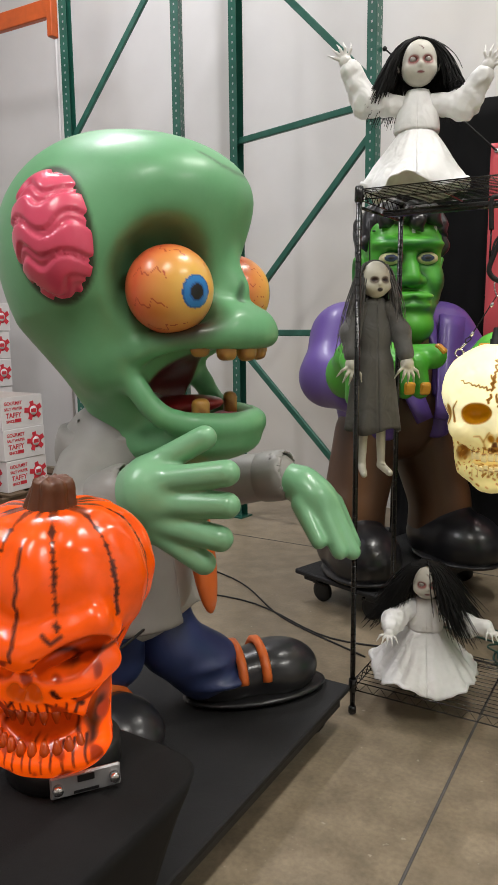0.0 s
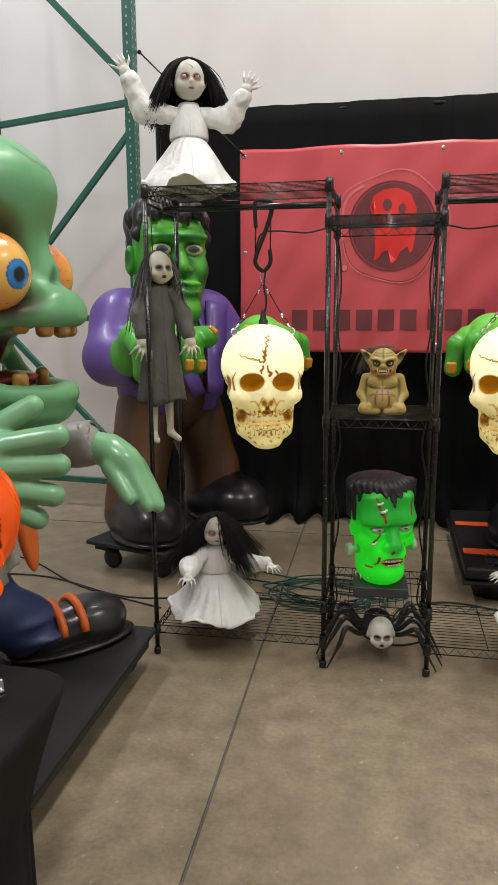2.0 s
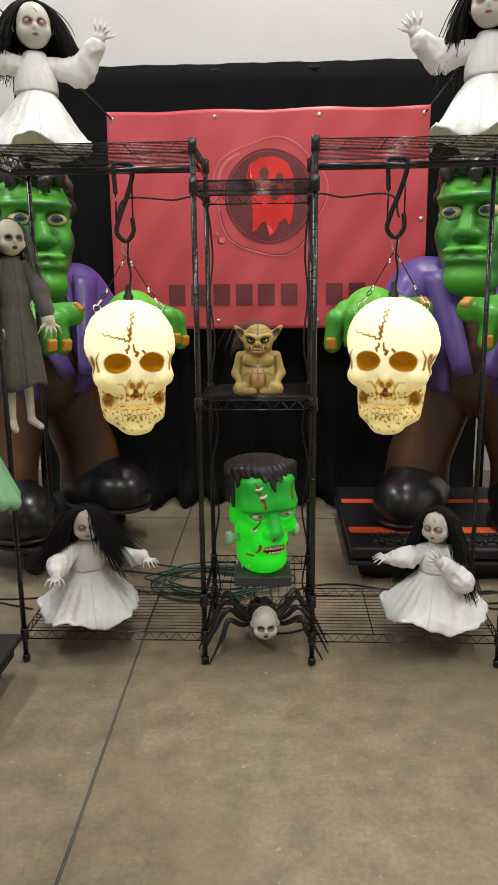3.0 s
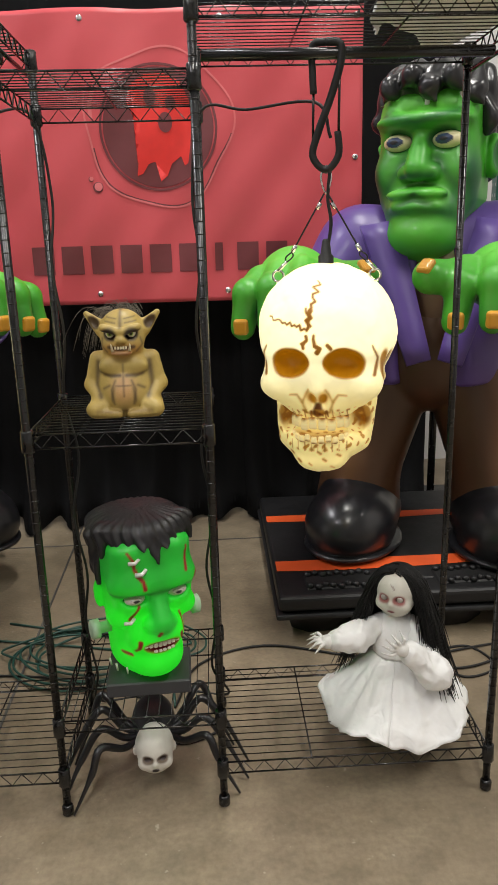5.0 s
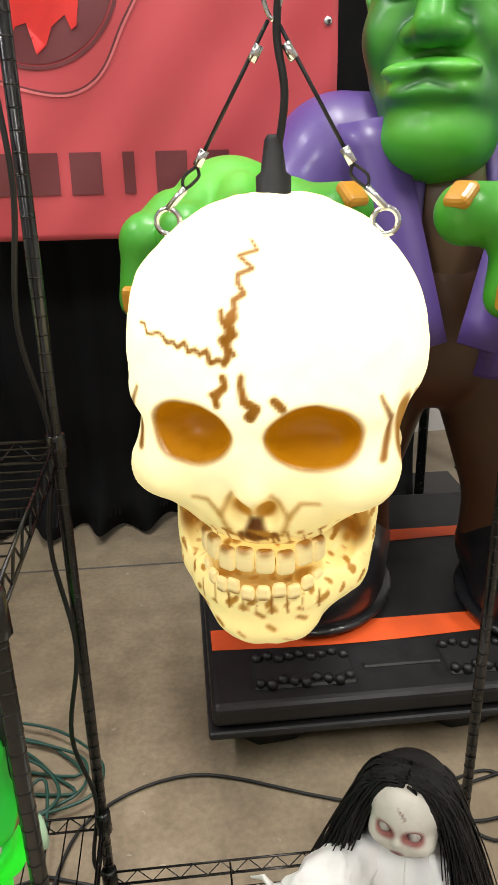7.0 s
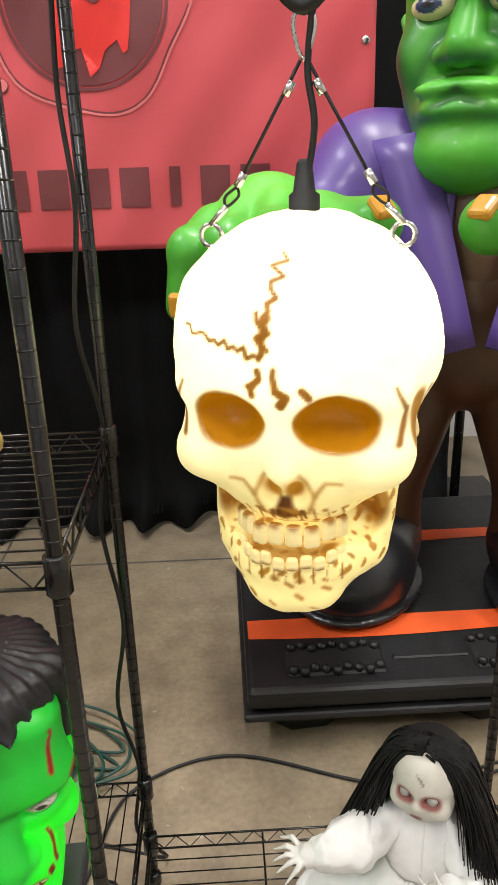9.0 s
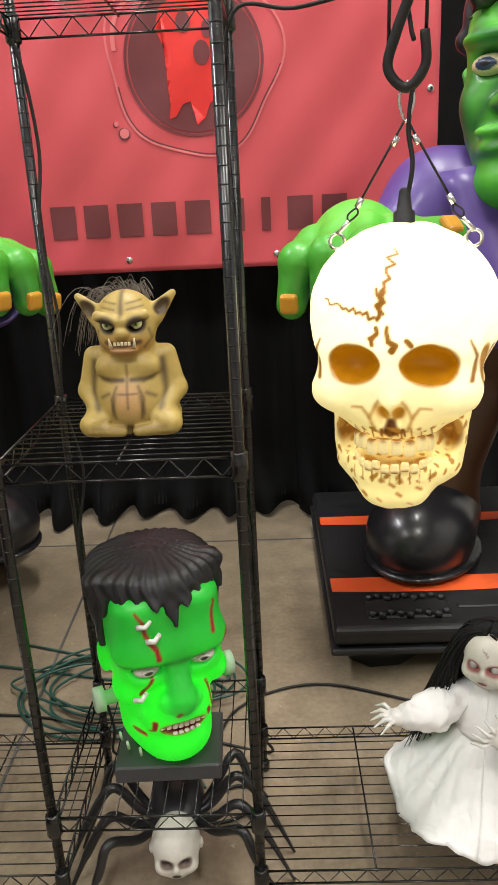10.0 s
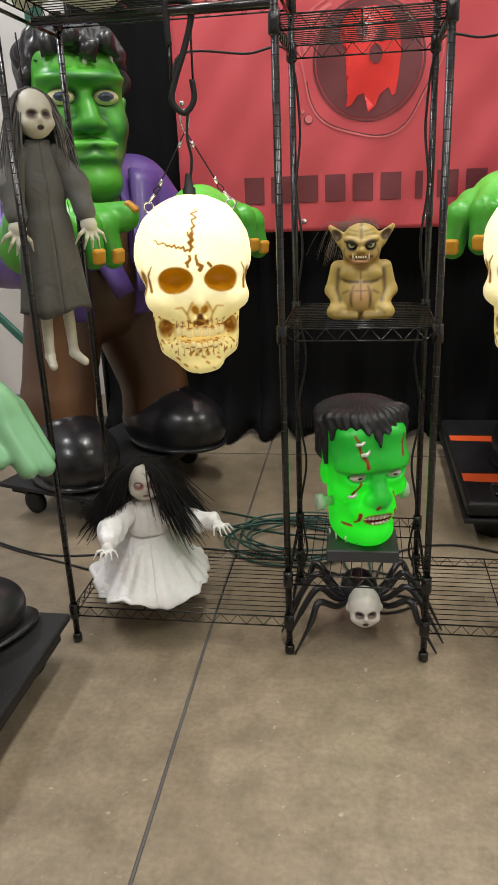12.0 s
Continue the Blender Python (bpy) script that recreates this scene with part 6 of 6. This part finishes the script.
    hair = [put(ball((-0.03, 0, 0.475), (0.135, 0.128, 0.065)), MK, 0.02), put(block((-0.085, 0, 0.40), (0.10, 0.235, 0.20), 0.04), MK, 0.03)]
    for i, y in enumerate(np.linspace(-0.118, 0.118, 9)):
        x = 0.115 - 5.5 * y * y
        hair.append(put(limb((x * 0.6, y * 0.9, 0.49), (x + 0.008, y, 0.405 + 0.022 * (i % 2) + 0.01 * math.sin(i * 2.6)), 0.03, 0.006), MK, 0.012))
    for q in (-1, 1):
        hair.append(put(limb((-0.02, q * 0.115, 0.46), (0.0, q * 0.122, 0.33), 0.03, 0.007), MK, 0.012))
    h = Shape()
    skin(h, hair, 0.005, VINYL_TOY, (), None, lambda v: 0.0028 * np.sin(np.arctan2(v[:, 1], v[:, 0] + 0.03) * 34 + 2 * np.sin(v[:, 2] * 40)))
    h.build("hair", lamp, "moulded matt black hair")
    for q in (-1, 1):
        e = Shape()
        orb(e, (0.092, q * 0.057, 0.303), (0.020, 0.027, 0.015), GLOSSY, (1, 1, 1), 24, lambda u: (0.02, 0.02, 0.02) if u[0] > 0.95 else ((0.35, 0.35, 0.33) if u[0] > 0.8 and u[0] < 0.85 else (0.62, 0.60, 0.52)))
        e.build("eye", lamp)
        b = Shape().lathe([(0.014, 0), (0.014, 0.03), (0.024, 0.032), (0.024, 0.052), (0.018, 0.055)], (0.0, q * 0.10, 0.205), STATUE, 14, (0.45, 0.62, 0.45), rot=(q * -90, 0, 0))
        b.build("neck_bolt", lamp)
    for i in range(8):
        y = -0.042 + 0.012 * i
        Shape().box((0.122 - 3 * y * y, y, 0.186 + 1.4 * y * y), (0.008, 0.0105, 0.012), GLOSSY, bevel=0.002, color=(0.75, 0.72, 0.6)).build("tooth", lamp)
        if 1 < i < 7:
            Shape().box((0.120 - 3 * y * y, y, 0.166 + 1.4 * y * y), (0.008, 0.0095, 0.008), GLOSSY, bevel=0.002, color=(0.75, 0.72, 0.6)).build("tooth", lamp)
    for x, y, z, a in ((0.112, -0.058, 0.405, 20), (0.118, -0.044, 0.38, 20), (0.098, -0.076, 0.25, -40)):
        Shape().tube([(x, y - 0.013, z - 0.003), (x + 0.012, y, z), (x, y + 0.013, z + 0.003)], 0.005, STATUE, 8, (0.7, 0.7, 0.66)).build("staple", lamp)
    for i in range(4):
        a = -0.5 - 0.35 * i
        Shape().tube([(0.10 * math.cos(a) - 0.01, 0.105 * math.sin(a), 0.07), (0.103 * math.cos(a) - 0.01, 0.108 * math.sin(a), 0.095)], 0.003, STATUE, 6, (0.6, 0.62, 0.55)).build("stitch", lamp)
    for ob in lamp.children:
        for w in ob.data.vertices:
            w.co.z = float(np.interp(w.co.z, [0, 0.06, 0.178, 0.245, 0.303, 0.345, 0.405, 0.54], [0, 0.06, 0.158, 0.233, 0.293, 0.327, 0.402, 0.495]))
    return lamp


HEAD = monster_head((0.211, 2.475, 0.271), -66)
HEAD.scale = (0.95, 0.95, 0.97)


def doll_spider(at, turn):
    spider = thing("doll_spider", "black plastic spider with a white doll head on the floor", "figurine", at, turn)
    sh = Shape()
    doll_face(sh, (0.10, 0, 0.135), 0.054, 0, (0.66, 0.64, 0.58), True)
    sh.build("head", spider, "white porcelain doll head with hollow eyes")
    skin(Shape(), [put(ball((-0.05, 0, 0.11), (0.10, 0.06, 0.05)), MK)], 0.008, STATUE).build("body", spider)
    for q in (-1, 1):
        for dx, w, h in ((0.10, 0.19, 0.15), (0.05, 0.22, 0.17), (-0.02, 0.23, 0.18), (-0.09, 0.20, 0.18)):
            p = curve([(0.0, q * 0.03, 0.10), (dx * 0.5, q * 0.08, h * 0.70), (dx, q * 0.135, h), (dx + 0.02, q * w * 0.85, h * 0.6), (dx + 0.05, q * (w + 0.02), 0.003)], 6)
            Shape().tube(p, np.interp(np.linspace(0, 1, len(p)), [0, 0.5, 0.75, 0.8, 1], [0.009, 0.0105, 0.0095, 0.0065, 0.003]), GLOSSY, 8, MK).build("leg", spider)


doll_spider((0.21, 2.47, 0.002), -84)

# ---- pumpkin skull lamp ----
PO, POD = (0.85, 0.084, 0.001), (0.085, 0.014, 0.004)


def pumpkin_lamp(at, turn, size=0.97):
    lamp = thing("pumpkin_skull_lamp", "glowing orange pumpkin skull lamp on the covered table", "lamp", at, turn)
    base = Shape()
    base.lathe([(0.105, 0), (0.108, 0.004), (0.108, 0.05), (0.10, 0.055)], (-0.0, 0, 0), PLASTIC, 28)
    base.build("base", lamp, "round black plastic base")
    pn = Shape().box((0.112, 0.02, 0.026), (0.008, 0.125, 0.042), material("panel_silver", (0.45, 0.45, 0.46), 0.35, metal=0.6), bevel=0.003).build("control_panel", lamp, "silver panel with two knobs")
    pn.matrix_basis = pose(0, 0, 0, 0, 0, 30)
    for y in (-0.03, 0.07):
        Shape().lathe([(0.009, 0), (0.009, 0.012), (0.006, 0.015)], (0.115, y, 0.026), CHROME, 14, rot=(0, 90, 0)).build("knob", pn)
    Shape().box((0.117, 0.02, 0.036), (0.002, 0.03, 0.012), PLASTIC).build("socket", pn)
    Shape().box((0.117, 0.02, 0.012), (0.0015, 0.045, 0.005), PLASTIC).build("lettering_bar", pn)
    sh = Shape()
    clay = []
    for i in range(10):
        a = i * 2 * np.pi / 10 + 0.05
        clay.append(put(ball((0.062 * math.cos(a) - 0.01, 0.068 * math.sin(a), 0.385), (0.115, 0.085, 0.125), (0, 0, math.degrees(a))), PO, 0.012))
    clay += [put(ball((0.0, 0, 0.36), (0.15, 0.16, 0.12)), PO, 0.02), put(limb((0.015, 0, 0.28), (0.03, 0, 0.18), 0.128, 0.108), PO, 0.03), put(ball((0.10, 0, 0.315), (0.07, 0.15, 0.035)), PO, 0.03),
             put(ball((0.095, 0, 0.235), (0.065, 0.125, 0.042)), PO, 0.025), put(ball((0.05, 0, 0.085), (0.10, 0.112, 0.052)), PO, 0.02), put(ball((0.03, 0, 0.12), (0.08, 0.10, 0.06)), PO, 0.02)]
    for q in (-1, 1):
        clay += [put(limb((0.165, q * 0.012, 0.305), (0.125, q * 0.118, 0.345), 0.026, 0.022), PO, 0.03), put(ball((0.135, q * 0.080, 0.287), (0.062, 0.068, 0.036), (q * 24, 0, 0)), (0.48, 0.045, 0.003), 0.006, True), put(limb((0.13, q * 0.05, 0.245), (0.07, q * 0.118, 0.252), 0.020, 0.024), PO, 0.02),
                 put(ball((0.155, q * 0.015, 0.222), (0.03, 0.014, 0.020)), (0.50, 0.07, 0.004), 0.008, True), put(ball((0.05, q * 0.105, 0.165), (0.06, 0.03, 0.035), (0, 20, 0)), (0.30, 0.03, 0.003), 0.012, True)]
    clay += [put(ball((0.12, 0, 0.15), (0.075, 0.078, 0.028)), (0.32, 0.028, 0.003), 0.012, True)]
    paints = []
    for i in range(10):
        a = (i + 0.5) * 2 * np.pi / 10 + 0.05

        def seam(p, a=a):
            x, y = p[..., 0] + 0.01, p[..., 1]
            along, off = x * math.cos(a) + y * math.sin(a), -x * math.sin(a) + y * math.cos(a)
            ragged = 0.0026 + 0.003 * mottle(p, 150.0, a) + 0.0055 * np.clip(np.sin(np.sqrt(p[..., 2] ** 2 + along ** 2) * 640 + a) - 0.45, 0, 1)
            low = 0.36 if math.cos(a) > 0.3 else 0.26
            return np.where((along > 0) & (p[..., 2] > low + 0.02 * math.sin(i * 3)), np.abs(off) - ragged, 9.0)
        paints.append(((seam,), POD, 0.0025))
    for q in (-1, 1):
        paints += [(stroke([(q * 0.045, 0.338), (q * 0.06, 0.325), (q * 0.075, 0.335)], 0.003, 0.08), POD, 0.003), (stroke([(q * 0.02, 0.278), (q * 0.075, 0.268), (q * 0.13, 0.285)], 0.004, 0.05), POD, 0.006), (stroke([(q * 0.03, 0.20), (q * 0.05, 0.175), (q * 0.07, 0.13)], 0.003, 0.05), POD, 0.004),
                   (stroke([(q * 0.075, 0.205), (q * 0.08, 0.185)], 0.004, 0.0), POD, 0.003), (stroke([(q * 0.05, 0.23), (q * 0.055, 0.215)], 0.005, 0.05), POD, 0.003), (stroke([(q * 0.085, 0.15), (q * 0.09, 0.11)], 0.006, 0.0), POD, 0.006)]
    for i in range(11):
        y = -0.070 + 0.014 * i
        paints.append((stroke([(y, 0.172), (y * 1.1, 0.198)], (0.0026, 0.001), 0.06), POD, 0.002))
        paints.append((stroke([(y * 1.15, 0.120), (y * 1.25, 0.075)], (0.0026, 0.001), 0.06), POD, 0.002))
    paints += [((lambda p: np.where(p[..., 2] < 0.30, (0.46 - mottle(p, 95.0, 3.1)) * 0.02, 9.0),), (0.38, 0.03, 0.002), 0.004)]
    paints += [(stroke(crackle((0.002, 0.47), (-0.002, 0.30), 0.003, 14, 21), 0.003, 0.05), POD, 0.0025)]

    def streaks(p):
        x, y = p[..., 0] + 0.005, p[..., 1]
        far, a = np.sqrt(x * x + y * y), np.arctan2(y, x)
        return np.where(p[..., 2] > 0.44, (far - 0.062 - 0.03 * np.sin(a * 13 + 2 * np.sin(a * 3))) * 0.3, 9.0)
    paints.append(((streaks,), (0.24, 0.035, 0.004), 0.005))

    def light(v, col):
        bright = np.clip((col[:, 0] - 0.1) / 0.6, 0, 1)
        return (0.28 + 0.5 * np.clip((0.33 - v[:, 2]) / 0.15, 0, 1)) * bright
    skin(sh, clay, 0.0038, GLOW_PUMPKIN, paints, light, lambda v: 0.0016 * mottle(v, 85.0, 0.7))
    sh.build("shell", lamp, "glossy glowing orange pumpkin shell with a skull face")
    for i in range(9):
        a = (i - 4) * 0.24
        Shape().lathe([(0.008, 0.0), (0.0095, 0.012), (0.004, 0.03)], (0.055 + 0.082 * math.cos(a), 0.088 * math.sin(a), 0.098), GLOW_PUMPKIN, 8, (0.62, 0.075, 0.004)).build("tooth", lamp)
    for i in range(7):
        a = (i - 3) * 0.26
        Shape().lathe([(0.0095, 0.0), (0.0085, -0.012), (0.003, -0.028)], (0.045 + 0.085 * math.cos(a), 0.078 * math.sin(a), 0.182), GLOW_PUMPKIN, 8, (0.60, 0.07, 0.004)).build("tooth", lamp)
    st = Shape()
    skin(st, [put(limb((0, 0, 0.49), (0.005, 0.01, 0.540), 0.050, 0.036), (0.11, 0.035, 0.010)), put(block((0.005, 0.01, 0.585), (0.2, 0.2, 0.05), 0.002), None, 0.004, True)], 0.004, STATUE, (), None,
         lambda v: 0.004 * np.sin(np.arctan2(v[:, 1], v[:, 0]) * 9))
    st.build("stem", lamp, "brown ribbed stem")
    Shape().tube(curve([(-0.1, 0, 0.01), (-0.2, 0.02, 0.008), (-0.35, -0.05, 0.008), (-0.6, 0.0, 0.008)], 6), 0.004, RUBBER, 6).build("flex", lamp)
    lamp.scale = (size, size, size)


pumpkin_lamp((-0.67, 0.90, 0.601), -66)

# ---- cables on the floor and up the rack ----


def cable(points, r=0.004, mat=RUBBER, label="black power cable lying on the floor"):
    sh = Shape().tube(curve(points, 7), r, mat, 6)
    return tagged(sh.build("cable"), label, "cable", "loose cables")


def coil(cx, cy, rx, ry, turns, z=0.006, seed=0):
    r = np.random.default_rng(seed)
    return [(cx + rx * (1 + 0.22 * math.sin(a * 0.37 + seed)) * math.cos(a) + r.normal(0, 0.008), cy + ry * (1 + 0.2 * math.sin(a * 0.53)) * math.sin(a) + r.normal(0, 0.008), z + 0.0012 * a) for a in np.arange(0, turns * 2 * np.pi, 0.5)]


cable([(-0.75, 3.25, 0.006), (-0.3, 3.15, 0.006)] + coil(-0.04, 3.02, 0.24, 0.17, 4, seed=1) + [(0.15, 2.85, 0.012), (0.25, 2.65, 0.012)], 0.0042, CABLE_GREEN, "dark green extension cord coiled on the floor")
cable([(-0.40, 3.30, 0.005)] + coil(0.0, 3.08, 0.30, 0.15, 3, 0.01, seed=4) + [(0.25, 2.72, 0.01)], 0.004, CABLE_GREEN, "dark green extension cord coiled on the floor")
cable([(-2.4, 2.9, 0.005), (-1.6, 3.05, 0.005), (-1.0, 2.85, 0.005), (-0.5, 2.95, 0.005), (-0.1, 2.9, 0.005), (0.2, 2.75, 0.005)])
cable([(-2.6, 3.5, 0.005), (-1.8, 3.3, 0.005), (-1.3, 2.95, 0.005), (-0.8, 2.75, 0.005)])
cable([(0.25, 2.72, 0.006), (0.32, 2.95, 0.006), (0.55, 3.05, 0.006), (0.85, 2.95, 0.006), (1.15, 2.85, 0.006), (1.35, 2.9, 0.006)])
cable([(1.10, 2.95, 0.005), (1.25, 2.98, 0.005), (1.30, 2.85, 0.005), (1.18, 2.80, 0.005), (1.12, 2.92, 0.008), (1.4, 3.0, 0.005), (1.9, 3.1, 0.005)])
cable([(0.22, 2.60, 0.006), (0.33, 2.66, 0.006), (0.40, 2.62, 0.006), (0.30, 2.55, 0.006), (0.18, 2.58, 0.006), (0.12, 2.68, 0.006)])
for x, zt, side in ((PX[1], 1.70, -1), (PX[2], 1.70, 1)):
    pts = [(x + side * 0.30, 2.515, 1.60), (x + side * 0.27, 2.55, 1.68), (x + side * 0.12, 2.66, 1.685), (x + side * 0.01, RY - 0.02, 1.69)]
    for z in np.arange(1.5, 0.1, -0.17):
        pts.append((x - side * (0.016 + 0.012 * math.sin(z * 17)), RY - 0.014 + 0.018 * math.sin(z * 9), z))
    pts += [(x + 0.02, RY + 0.05, 0.01), (0.25, RY + 0.1, 0.008)]
    cable(pts, 0.0038, label="black lamp flex tied along a rack post")
